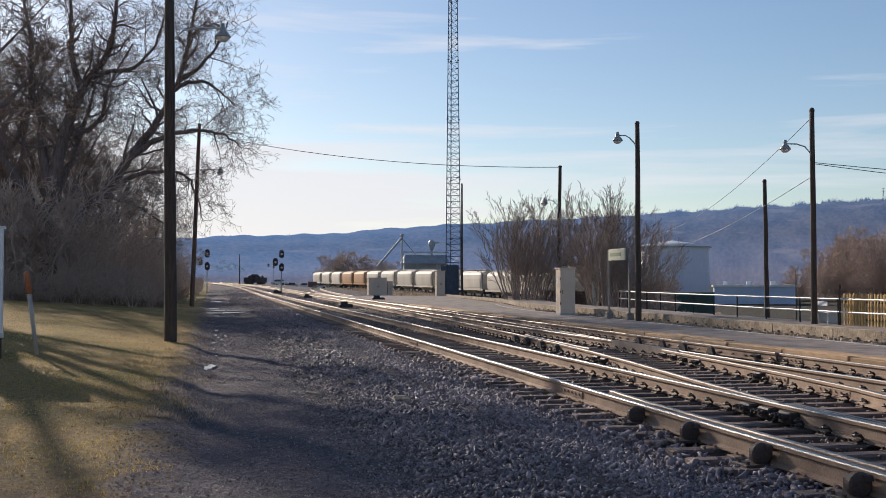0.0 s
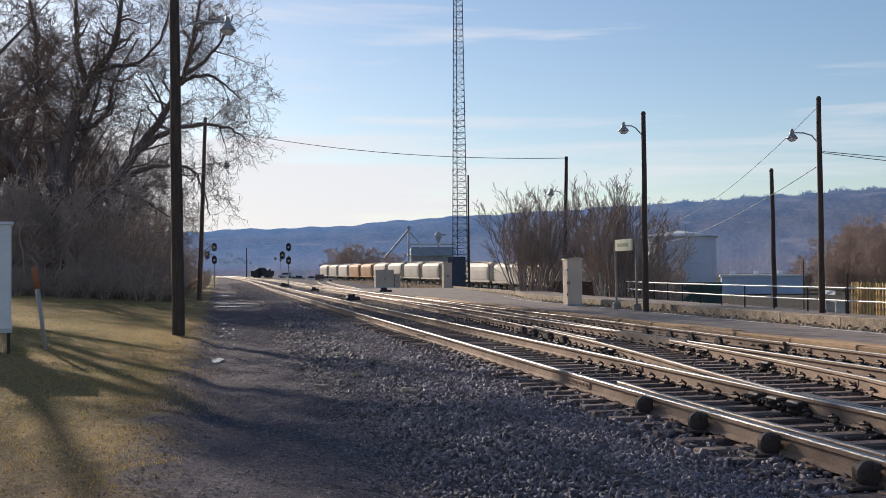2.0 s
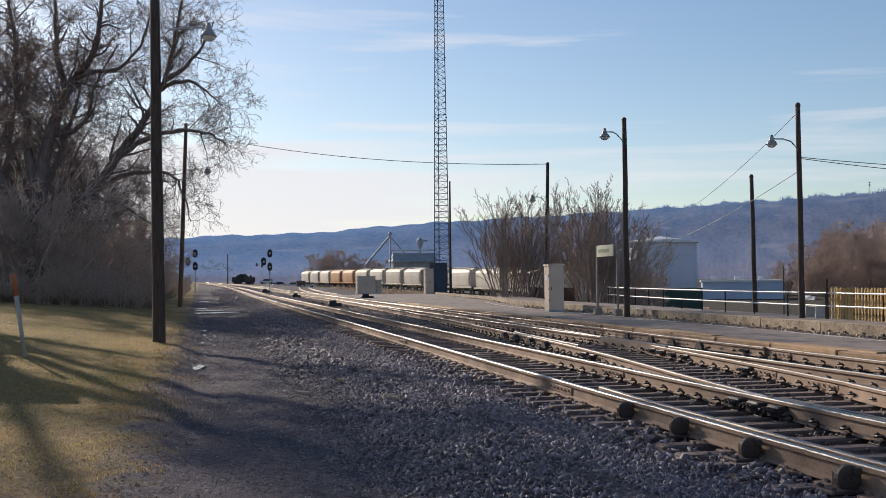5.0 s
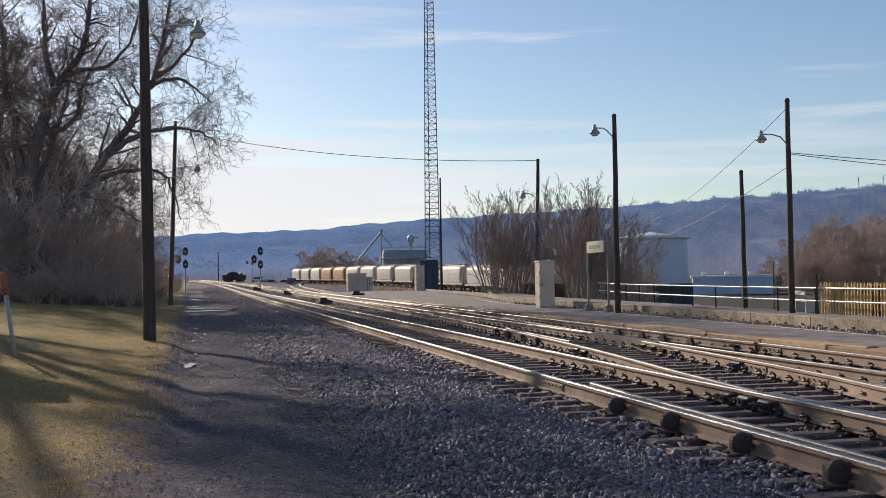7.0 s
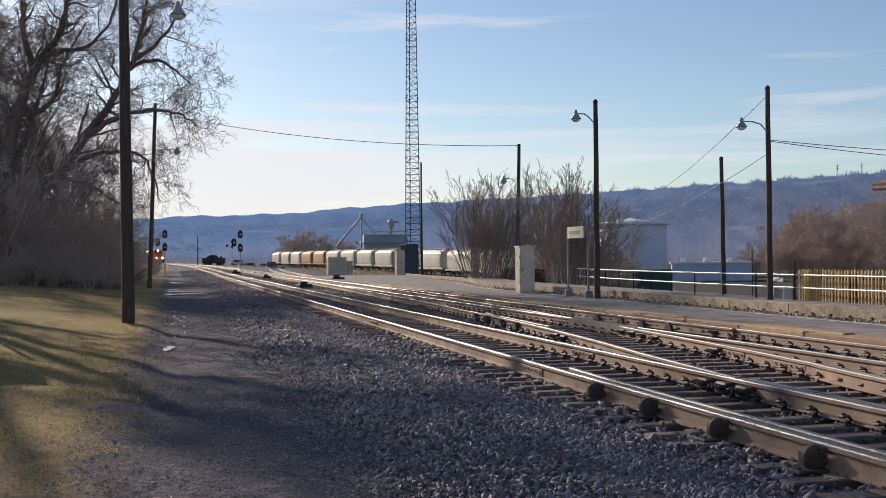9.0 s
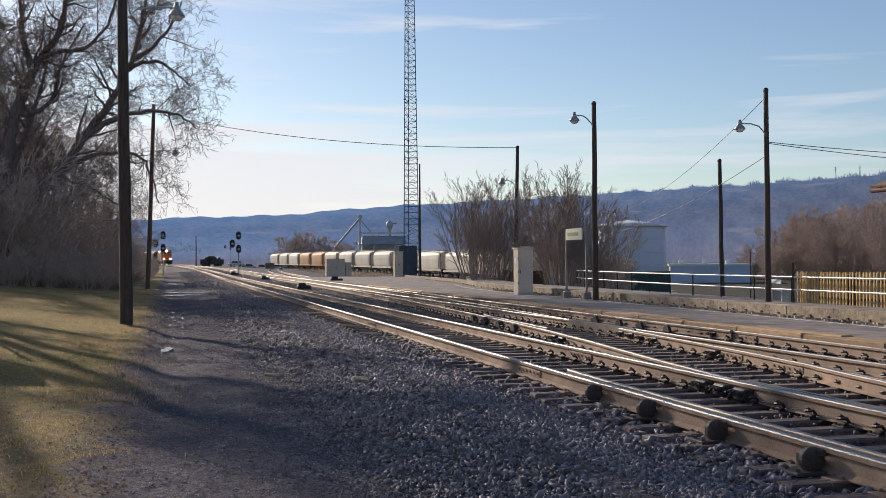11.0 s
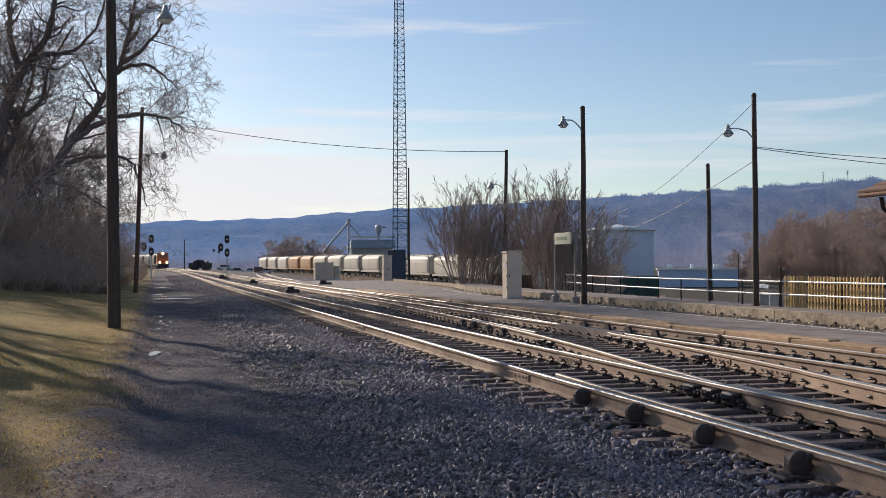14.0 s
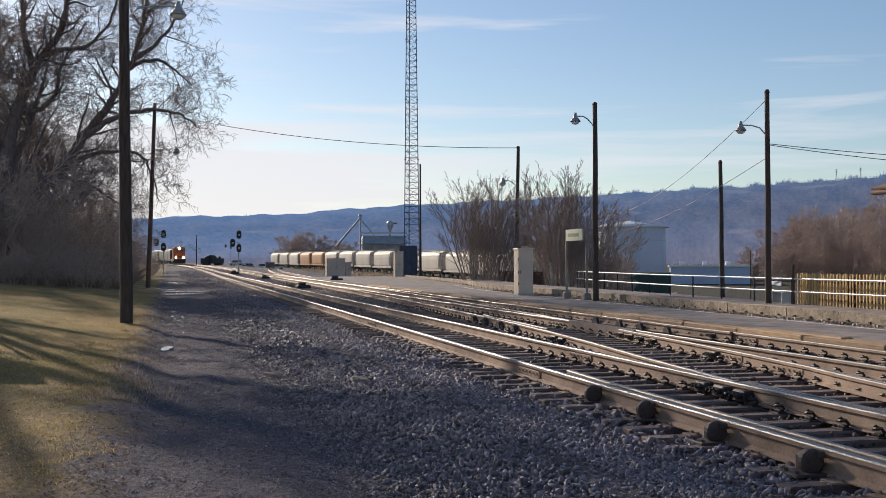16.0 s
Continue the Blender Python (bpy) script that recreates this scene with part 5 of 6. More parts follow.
# ---- rolling stock ----
def hopper_car(m, label, length=14.4):
    """Covered hopper with bowed, ribbed sides, slope sheets, running board, trucks and couplers."""
    ob = thing("hopper_car", (0, 0, 0), label, "freight car", "standing hopper cars")
    L, w = length / 2 - 0.9, 1.55
    half = [(.90, 1.12), (.99, 1.55), (1.02, 2.3), (1.03, 3.0), (1.0, 3.65), (.90, 4.02), (.50, 4.32)]
    sec = [(-w * p, q) for p, q in half] + [(0, 4.40)] + [(w * p, q) for p, q in reversed(half)]
    b = Build()
    k = len(sec)
    ends = [(-1.0, 0.84), (-0.985, 0.90), (-0.95, 0.955), (-0.88, 0.99), (-0.6, 1.0), (0.0, 1.0), (0.6, 1.0), (0.88, 0.99), (0.95, 0.955), (0.985, 0.90), (1.0, 0.84)]
    for f, q in ends:
        b.v += [(px * q, f * L + (0.45 * (1 - pz / 4.4) if f < 0 else -0.45 * (1 - pz / 4.4)) * (abs(f) > 0.9), 2.7 + (pz - 2.7) * (0.5 + 0.5 * q)) for px, pz in sec]
    for i in range(len(ends) - 1):
        b.f += [(i * k + j, i * k + (j + 1) % k, (i + 1) * k + (j + 1) % k, (i + 1) * k + j) for j in range(k)]
    b.f += [tuple(reversed(range(k))), tuple((len(ends) - 1) * k + j for j in range(k))]
    b.m = [0] * len(b.f)
    part("body", b, m, ob)
    for i in range(3):
        yy = -L * .62 + i * L * .62
        q = Build()
        q.add([(-1.2, yy - 1.5, 1.2), (1.2, yy - 1.5, 1.2), (1.2, yy + 1.5, 1.2), (-1.2, yy + 1.5, 1.2), (-.4, yy - .4, .45), (.4, yy - .4, .45), (.4, yy + .4, .45), (-.4, yy + .4, .45)], [(0, 1, 5, 4), (1, 2, 6, 5), (2, 3, 7, 6), (3, 0, 4, 7), (4, 5, 6, 7)])
        part("discharge_hopper", q, m, ob)
    part("roof_walk", Build().box((0, 0, 4.52), (1.2, L * 2, 0.08)), GALV, ob)
    for i in range(4):
        part("hatch", Build().tube((0, -L * .75 + i * L * .5, 4.4), (0, -L * .75 + i * L * .5, 4.6), 0.4, 0.4, 10), m, ob)
    for s in (-1, 1):
        part("side_sill", Build().box((s * w * 0.95, 0, 1.2), (0.12, length - 0.6, 0.3)), m, ob)
        part("end_frame", Build().box((0, s * (length / 2 - 0.5), 1.05), (2.6, 0.9, 0.25)), DARKSTEEL, ob)
        part("ladder", Build().box((s * w * 0.96, s * (L + 0.3), 2.6), (0.06, 0.45, 2.8)), DARKSTEEL, ob)
        tr = part("truck", Build().box((0, s * (length / 2 - 2.0), 0.62), (2.1, 1.7, 0.3)), DARKSTEEL, ob)
        for u in (-1, 1):
            for q in (-1, 1):
                part("wheel", Build().tube((q * 0.7, s * (length / 2 - 2.0) + u * 0.88, 0.44), (q * 0.84, s * (length / 2 - 2.0) + u * 0.88, 0.44), 0.43, 0.43, 14), DARKSTEEL, tr)
        part("coupler", Build().box((0, s * (length / 2 - 0.05), 0.88), (0.25, 0.6, 0.25)), DARKSTEEL, ob)
    return ob


white_car = hopper_car(HOPPER, "grey-white covered hopper car standing in the yard")
orange_car = hopper_car(HOPPER_ORANGE, "faded orange covered hopper car standing in the yard")
yard_rail = lambda y: gz(yard_x(y), y) + 0.206
order = [white_car] * 3 + [orange_car] * 2 + [white_car] * 9
used = set()
for i, car in enumerate(order):
    y = 340.0 - i * 15.1
    at = pose(yard_x(y), y, yard_rail(y), 0, 0, 4.8)
    if car in used:
        copy_thing(car, at)
    else:
        car.matrix_basis = at
        used.add(car)


def dark_wagon():
    y = 300.0
    x = 11.1
    ob = thing("gondola_wagon", pose(x, y, gz(x, y), 0, 0, -30) @ Matrix.Scale(0.72, 4), "soot-black open wagon heaped with scrap on a far siding", "freight car")
    part("side", Build().box((0, 0, 1.9), (2.9, 12.6, 1.6), bevel=0.1), DARKSTEEL, ob)
    rr = random.Random(77)
    for i in range(9):
        part("scrap_lump", Build().box((rr.uniform(-.7, .7), -5 + i * 1.25, 2.7), (rr.uniform(1.0, 1.7), rr.uniform(1.2, 2.0), rr.uniform(1.0, 1.7)), rz=rr.uniform(0, 80), bevel=0.35), DARKSTEEL, ob)
    part("sill", Build().box((0, 0, 1.0), (2.6, 13, 0.4)), DARKSTEEL, ob)
    part("end_housing", Build().box((1.2, -3.0, 2.4), (2.2, 3.0, 2.9), bevel=0.4), DARKSTEEL, ob)
    for s in (-4.5, 4.5):
        part("truck", Build().box((0, s, 0.5), (2.2, 2.4, 0.7)), DARKSTEEL, ob)


dark_wagon()


def car_shape(at, rz, m, label):
    ob = thing("parked_car", pose(*at, 0, 0, rz), label, "car", "parked cars")
    part("body", Build().box((0, 0, 0.62), (1.75, 4.4, 0.65), bevel=0.15), m, ob)
    part("cabin", Build().box((0, 0.2, 1.18), (1.5, 2.3, 0.55), bevel=0.2), GLASS, ob)
    for x in (-0.8, 0.8):
        for yy in (-1.35, 1.35):
            part("wheel", Build().tube((x - .1, yy, 0.32), (x + .1, yy, 0.32), 0.32, 0.32, 12), DARKSTEEL, ob)


for x, y, r, m, lab in ((17.5, 300, 60, WHITEPAINT, "white car parked beyond the tracks"), (21.0, 305, 80, GALV, "silver-grey car parked beyond the tracks"), (24.5, 300, 75, WHITEPAINT, "white car parked beyond the tracks"), (27.5, 298, 85, WHITEPAINT, "pale van parked beyond the tracks")):
    car_shape((x, y, gz(x, y)), r, m, lab)


def locomotive():
    ob = thing("locomotive", (0, 0, 0), "orange diesel locomotive with glowing headlights", "locomotive")
    part("underframe", Build().box((0, 9, 1.25), (3.0, 18.5, 0.5), bevel=0.05), DARKSTEEL, ob)
    part("short_hood", Build().box((0, 1.4, 2.35), (1.9, 2.0, 1.75), bevel=0.12), LOCO, ob)
    cab = part("cab", Build().box((0, 3.6, 3.0), (3.05, 2.4, 3.1), bevel=0.2), LOCO, ob)
    for s in (-1, 1):
        part("windshield", Build().box((s * 0.62, 2.37, 3.75), (0.85, 0.06, 0.6), bevel=0.02), GLASS, cab)
        part("side_window", Build().box((s * 1.53, 3.7, 3.7), (0.05, 1.4, 0.7)), GLASS, cab)
        part("ditch_light", Build().tube((s * 0.95, 0.06, 1.85), (s * 0.95, 0.16, 1.85), 0.30, 0.30, 14), LAMP_ON, ob, "glowing ditch light")
        part("handrail", Build().path([(s * 1.42, 0.3, 1.5), (s * 1.42, 0.3, 2.5), (s * 1.42, 2.3, 2.5)], 0.03, 6), WHITE_PIPE, ob)
    part("headlight", Build().tube((0, 2.26, 4.28), (0, 2.38, 4.28), 0.34, 0.34, 14), LAMP_ON, ob, "glowing headlight")
    part("long_hood", Build().box((0, 11.5, 2.85), (2.0, 13.4, 2.7), bevel=0.15), LOCO, ob)
    part("pilot", Build().box((0, 0.15, 0.75), (2.9, 0.25, 0.8), bevel=0.06), DARKSTEEL, ob)
    part("stripe", Build().box((0, 0.37, 2.0), (1.7, 0.05, 0.3)), DARKSTEEL, ob)
    for y in (3.6, 14.6):
        tr = part("truck", Build().box((0, y, 0.7), (2.4, 4.4, 0.5), bevel=0.05), DARKSTEEL, ob)
        for u in (-1.6, 0, 1.6):
            for s in (-1, 1):
                part("wheel", Build().tube((s * 0.7, y + u, 0.5), (s * 0.84, y + u, 0.5), 0.5, 0.5, 14), DARKSTEEL, tr)
    for y in (8, 12, 16):
        part("roof_fan", Build().tube((0, y, 4.18), (0, y, 4.35), 0.6, 0.6, 14), DARKSTEEL, ob)
    return ob


loco = locomotive()
train_car_a = hopper_car(HOPPER_DARK, "dark grey covered hopper car drawn by the locomotive")
train_cars = [train_car_a] + [copy_thing(train_car_a, pose(0, 0, 0)) for _ in range(3)]


# ---- puddles ----
def puddle(x, y, w, l, seed):
    rng = random.Random(seed)
    n = 22
    z = gz(x, y) + 0.022
    b = Build()
    rim = []
    for i in range(n):
        a = 2 * math.pi * i / n
        k = 0.75 + 0.28 * math.sin(2 * a + seed) + 0.16 * math.sin(5 * a + 2 * seed) + 0.08 * rng.random()
        rim.append((x + w * k * math.cos(a), y + l * k * math.sin(a), z))
    b.add([(x, y, z)] + rim, [(0, 1 + i, 1 + (i + 1) % n) for i in range(n)])
    tagged(part("puddle", b, WATER), "shallow puddle shining on the dirt track", "puddle", "puddles", "structure")


for i, (x, y, w, l) in enumerate(((-0.05, 23.9, 0.13, 0.8), (0.5, 62.0, 1.2, 1.3), (0.7, 67.0, 1.4, 1.0), (0.2, 72.5, 1.2, 1.0), (0.4, 95.0, 0.6, 2.4), (0.12, 37.8, 0.07, 0.5), (0.04, 30.0, 0.04, 0.4), (0.36, 31.6, 0.035, 0.5), (0.30, 34.4, 0.05, 0.6), (0.10, 27.2, 0.03, 0.3), (0.42, 36.4, 0.05, 0.7), (0.34, 28.4, 0.03, 0.4), (0.15, 41.0, 0.10, 0.4), (0.05, 33.0, 0.04, 0.5), (0.20, 35.6, 0.04, 0.4))):
    puddle(x, y, w, l, i)


# ---- bare trees ----
def skeleton_tree(seed, stems, depth, counts, shrink, spread, lift, droop, r_min, seg=4, taper=0.12, crook=1.0, tip=1.2):
    """Grows limbs from the given stems (base, direction, length, radius); returns arrays of tapered pieces."""
    rng = np.random.default_rng(seed)
    pieces = []
    todo = [(np.array(p, float), np.array(d, float) / np.linalg.norm(d), l, r, 0) for p, d, l, r in stems]
    while todo:
        p, d, length, r, level = todo.pop()
        n = max(2, seg - level) if level else seg + 3
        r_end = max(r_min * 0.7, r * (0.34 if level else taper))
        nodes = []
        step = length / n
        for i in range(n):
            d = d + rng.normal(0, (0.13, 0.16, 0.20, 0.24, 0.26)[level] * crook, 3)
            d[2] += lift if level < 3 else -droop
            d /= np.linalg.norm(d)
            q = p + d * step
            ra, rb = r + (r_end - r) * i / n, r + (r_end - r) * (i + 1) / n
            pieces.append((*p, *q, ra, rb))
            nodes.append((p, q, d.copy(), ra, rb))
            p = q
        if level + 1 >= depth:
            continue
        k = counts[level]
        for j in range(k):
            t = 0.25 + 0.75 * (j + rng.uniform(0.1, 0.9)) / k
            i = min(n - 1, int(t * n))
            a, q, dd, ra, rb = nodes[i]
            f = t * n - i
            base = a + (q - a) * f
            side = rng.normal(size=3)
            side -= side.dot(dd) * dd
            side /= np.linalg.norm(side)
            ang = spread * rng.uniform(0.6, 1.25)
            nd = dd * math.cos(ang) + side * math.sin(ang)
            nl = length * shrink * rng.uniform(0.65, 1.25) * (1.15 - 0.45 * t) * (tip if level + 2 == depth else 1.0)
            nr = max(r_min, (ra + (rb - ra) * f) * rng.uniform(0.30, 0.50))
            todo.append((base, nd, nl, nr, level + 1))
    return np.array(pieces)


def tube_mesh(name, pieces, m, sides):
    p0, p1, r0, r1 = pieces[:, 0:3], pieces[:, 3:6], pieces[:, 6], pieces[:, 7]
    d = p1 - p0
    d /= np.linalg.norm(d, axis=1)[:, None] + 1e-9
    ref = np.where(np.abs(d[:, 2:3]) > 0.9, np.array([[1.0, 0, 0]]), np.array([[0, 0, 1.0]]))
    u = np.cross(d, ref)
    u /= np.linalg.norm(u, axis=1)[:, None]
    w = np.cross(d, u)
    a = 2 * np.pi * np.arange(sides) / sides
    ring = np.cos(a)[None, :, None] * u[:, None, :] + np.sin(a)[None, :, None] * w[:, None, :]
    lo = p0[:, None, :] - d[:, None, :] * (r0 * 0.3)[:, None, None] + ring * r0[:, None, None]
    hi = p1[:, None, :] + d[:, None, :] * (r1 * 0.3)[:, None, None] + ring * r1[:, None, None]
    v = np.concatenate([lo, hi], 1).reshape(-1, 3)
    i = np.arange(sides)
    f = np.stack([i, (i + 1) % sides, sides + (i + 1) % sides, sides + i], 1)
    f = (f[None] + (np.arange(len(pieces)) * 2 * sides)[:, None, None]).reshape(-1, 4)
    me = array_mesh(name, v, f, [m])
    me.polygons.foreach_set("use_smooth", [True] * len(me.polygons))
    return me


def tree(at, pieces, label, bark=BARK, twig=TWIG, thick=0.045, name="bare_tree", group="trees west of the line"):
    ob = thing(name, at, label, "tree", group)
    big = pieces[:, 6] > thick
    part("trunk", tube_mesh("trunk", pieces[big], bark, 8), [], ob)
    part("crown", tube_mesh("crown", pieces[~big], twig, 3), [], ob, "dense crown of fine bare twigs")
    return ob


# limbs of the great tree: points (east, north, up) from its foot, thickness at the start and end
GREAT_LIMBS = [
    ([(0, 0, -0.4), (0.1, 0, 3.5), (0.3, 0.1, 7.2), (0.7, 0.2, 9.4), (1.5, 0.1, 11.9), (2.1, -0.2, 13.3), (3.6, -0.4, 15.1), (4.1, -0.3, 17.2), (4.0, 0.1, 20.5)], 0.66, 0.09),
    ([(0.1, 0.1, 6.6), (-0.4, 0.4, 10.4), (-0.7, 0.9, 12.3), (-1.3, 1.2, 13.6), (-1.1, 1.3, 16.0), (-1.6, 1.0, 19.5)], 0.36, 0.08),
    ([(0.2, -0.1, 3.2), (2.0, -0.6, 5.3), (3.8, -0.9, 6.8), (5.1, -0.8, 9.0), (6.4, -0.6, 10.7), (7.3, -0.2, 12.5), (8.0, 0.1, 14.2), (8.5, 0.3, 16.4), (9.1, 0.2, 19.5)], 0.48, 0.07),
    ([(4.9, -0.8, 8.7), (7.0, -1.2, 10.3), (8.4, -1.4, 10.5), (10.0, -1.2, 10.6), (11.2, -0.8, 10.3), (11.9, -0.6, 9.6)], 0.21, 0.03),
    ([(3.6, -0.9, 6.6), (5.6, -0.2, 8.0), (7.5, 0.4, 8.2), (8.5, 0.6, 8.0), (9.2, 0.7, 6.5), (9.5, 0.8, 5.0)], 0.19, 0.03),
    ([(7.9, 0.1, 13.9), (9.4, 0.5, 15.0), (10.4, 0.6, 16.4), (11.0, 0.4, 17.9)], 0.18, 0.04),
    ([(7.8, 0.0, 13.6), (9.4, -0.5, 13.9), (10.6, -0.8, 13.2), (11.6, -0.9, 12.2)], 0.16, 0.03),
    ([(2.0, -0.2, 13.1), (1.4, -0.6, 15.6), (1.6, -0.9, 17.0), (1.2, -1.0, 20.0)], 0.24, 0.07),
    ([(2.6, -0.3, 13.8), (3.6, -1.2, 14.1), (5.4, -1.6, 14.2), (6.6, -1.8, 15.7), (7.2, -1.6, 18.0)], 0.19, 0.05),
    ([(1.0, 0.2, 10.4), (2.4, 0.8, 10.6), (3.4, 1.2, 12.0), (3.5, 1.4, 13.9), (5.0, 1.8, 16.5)], 0.22, 0.05),
    ([(0.0, 0.0, 5.0), (-1.8, -0.6, 7.6), (-3.0, -0.8, 9.2), (-4.2, -0.8, 12.4), (-4.8, -0.6, 16.0)], 0.34, 0.07),
    ([(0.2, 0.1, 5.6), (1.2, 2.4, 9.0), (2.0, 4.2, 12.0), (2.6, 5.2, 16.0)], 0.32, 0.06),
    ([(2.6, -0.7, 6.0), (4.2, -2.4, 6.3), (6.0, -3.2, 5.6), (7.6, -3.4, 4.2)], 0.17, 0.03),
]


def limbed_tree(seed, limbs, lengths, counts, spread, crook, r_min):
    """Heavy bent limbs along the given points, then ever finer crooked branches, each bent upward and outward."""
    rng = np.random.default_rng(seed)
    pieces, todo = [], []

    def sprout(nodes, level, gap):
        total = sum(float(np.linalg.norm(c[1] - c[0])) for c in nodes)
        k = max(2, int(total / gap))
        for j in range(k):
            t = (0.12 if level > 1 else 0.22) + (0.88 if level > 1 else 0.78) * (j + rng.uniform(0.1, 0.9)) / k
            i = min(len(nodes) - 1, int(t * len(nodes)))
            a, c, ra, rb = nodes[i]
            f = t * len(nodes) - i
            dd = (c - a) / (np.linalg.norm(c - a) + 1e-9)
            side = rng.normal(size=3)
            side -= side.dot(dd) * dd
            side /= np.linalg.norm(side)
            ang = spread * rng.uniform(0.55, 1.3)
            nr = min(0.085, max(r_min, (ra + (rb - ra) * f) * rng.uniform(0.40, 0.62)))
            todo.append((a + (c - a) * f, dd * math.cos(ang) + side * math.sin(ang), lengths[level] * rng.uniform(0.55, 1.4) * (1.15 - 0.4 * t), nr, level))

    for pts, r0, r1 in limbs:
        pts = np.array(pts, float)
        nodes = []
        m = 4 * (len(pts) - 1)
        s_at = np.linspace(0, len(pts) - 1, m + 1)
        line = np.stack([np.interp(s_at, range(len(pts)), pts[:, i]) for i in range(3)], 1)
        soft_line = line.copy()
        for _ in range(3):
            soft_line[1:-1] = (soft_line[:-2] + 2 * soft_line[1:-1] + soft_line[2:]) / 4
        soft_line[1:-1] += rng.normal(0, 0.05, soft_line[1:-1].shape)
        rad = r0 + (r1 - r0) * (np.arange(m + 1) / m) ** 0.7
        for i in range(m):
            nodes.append((soft_line[i], soft_line[i + 1], rad[i], rad[i + 1]))
            pieces.append((*soft_line[i], *soft_line[i + 1], rad[i], rad[i + 1]))
        sprout(nodes[2:], 0, counts[0])
    while todo:
        p, d, length, r, level = todo.pop()
        n = (6, 5, 4, 3)[level]
        r_end = max(r_min * 0.8, r * 0.3)
        nodes = []
        for i in range(n):
            d = d + rng.normal(0, crook, 3)
            d[2] += (0.10, 0.05, -0.02, -0.06)[level]
            d = d / np.linalg.norm(d)
            q = p + d * length / n
            ra, rb = r + (r_end - r) * i / n, r + (r_end - r) * (i + 1) / n
            pieces.append((*p, *q, ra, rb))
            nodes.append((p, q, ra, rb))
            p = q
        if level < 3:
            sprout(nodes, level + 1, counts[level + 1])
    return np.array(pieces)


HERO = limbed_tree(21, GREAT_LIMBS, (2.8, 1.6, 0.9, 0.5), (0.55, 0.40, 0.31, 0.22), 1.0, 0.25, 0.0105)
TALL = skeleton_tree(22, [((0, 0, -0.3), (0.02, 0, 1), 7.0, 0.36), ((0, 0, 4.0), (0.25, 0.1, 1.0), 8.5, 0.20), ((0, 0, 4.6), (-0.4, 0.1, 1.0), 8.0, 0.19), ((0, 0, 5.2), (0.1, -0.4, 1.0), 7.5, 0.17), ((0, 0, 3.4), (0.7, 0.2, 0.7), 5.5, 0.13)],
                     5, (8, 7, 6, 4), 0.47, 0.76, 0.035, 0.02, 0.0095, 6, 0.12, 0.9, 1.45)
SCRUB = skeleton_tree(23, [((0.3 * math.cos(a), 0.3 * math.sin(a), -0.1), (0.5 * math.cos(a), 0.5 * math.sin(a), 1.0), 3.2 + math.sin(a * 5), 0.05) for a in np.linspace(0, 6.0, 9)],
                      4, (7, 6, 5), 0.5, 0.7, 0.02, 0.02, 0.010, 4)
BUSH = skeleton_tree(24, [((0.7 * math.cos(a) * k, 0.5 * math.sin(a) * k, -0.1), (0.36 * k * math.cos(a), 0.36 * k * math.sin(a), 1.0), 6.1 + 0.2 * math.sin(a * 3) - 1.0 * k, 0.05) for a, k in zip(np.linspace(0, 21.0, 19), np.linspace(0.15, 1.35, 19))],
                     4, (10, 8, 6), 0.32, 0.46, 0.03, -0.05, 0.0065, 5, 0.12, 0.55, 1.2)
FUZZ = skeleton_tree(25, [((0, 0, -0.3), (0, 0, 1), 3.0, 0.20), ((0, 0, 0.6), (0.5, 0, 1), 6.0, 0.11), ((0, 0, 0.6), (-0.5, 0.2, 1), 6.0, 0.11), ((0, 0, 0.5), (0, 0.6, 1), 6, 0.10), ((0, 0, 0.5), (0.1, -0.6, 1), 6, 0.10), ((0, 0, 0.3), (0.9, 0.2, .6), 5, 0.09), ((0, 0, 0.3), (-0.9, 0.2, .6), 5, 0.09), ((0, 0, 0.3), (0.1, -0.9, .7), 5, 0.09)],
                     4, (15, 11, 8), 0.42, 0.85, 0.02, -0.03, 0.012, 4, 0.12, 1.0, 1.5)

hero = tree(pose(-10.1, 73.0, gz(-10.1, 73.0)) @ Matrix.Scale(1.0, 4), HERO, "great spreading bare tree with dark heavy limbs on the bank")
tall_1 = tree((-15.0, 94, gz(-15, 94)), TALL, "tall bare tree in the dark wood beside the line")
rng = random.Random(31)
# two near trees (y 42, 47), mostly left of view, added for shade
for x, y, s in ((-8.5, 104, 0.9), (-18.0, 92, 1.3), (-21.5, 98, 1.3), (-13.0, 104, 1.2), (-9.0, 122, 0.9), (-14, 115, 1.15), (-7.5, 145, 0.8), (-11, 150, 0.95), (-22, 104, 1.3), (-18, 122, 1.3), (-24, 126, 1.3), (-16, 140, 1.2), (-8, 170, 0.8), (-12, 190, 0.9), (-9.7, 42, 1.28), (-13.8, 47, 1.4), (-14, 130, 1.2), (-20, 110, 1.3), (-26, 112, 1.4), (-10, 112, 1.0), (-13.2, 80, 1.35), (-16.2, 85, 1.5), (-11.6, 88, 1.15)):
    copy_thing(tall_1, pose(x, y, gz(x, y), rng.uniform(-4, 4), rng.uniform(-4, 4), rng.uniform(0, 360)) @ Matrix.Scale(s, 4))
copy_thing(hero, pose(-24.0, 100.0, gz(-24, 100), 0, 0, 140))
scrub_1 = tree((-5.5, 76, gz(-5.5, 76)), SCRUB, "tangled brown thicket at the foot of the trees", BRUSHWOOD, BRUSHWOOD, name="thicket", group="thickets west of the line")
for x, y, s in ((-1.8, 128, 0.5), (-2.0, 118, 0.5), (-1.7, 150, 0.5), (-3.4, 100, 0.55), (-2.9, 160, 0.5), (-3.9, 90, 0.6)):
    copy_thing(scrub_1, pose(x, y, gz(x, y), 0, 0, rng.uniform(0, 360)) @ Matrix.Scale(s, 4))
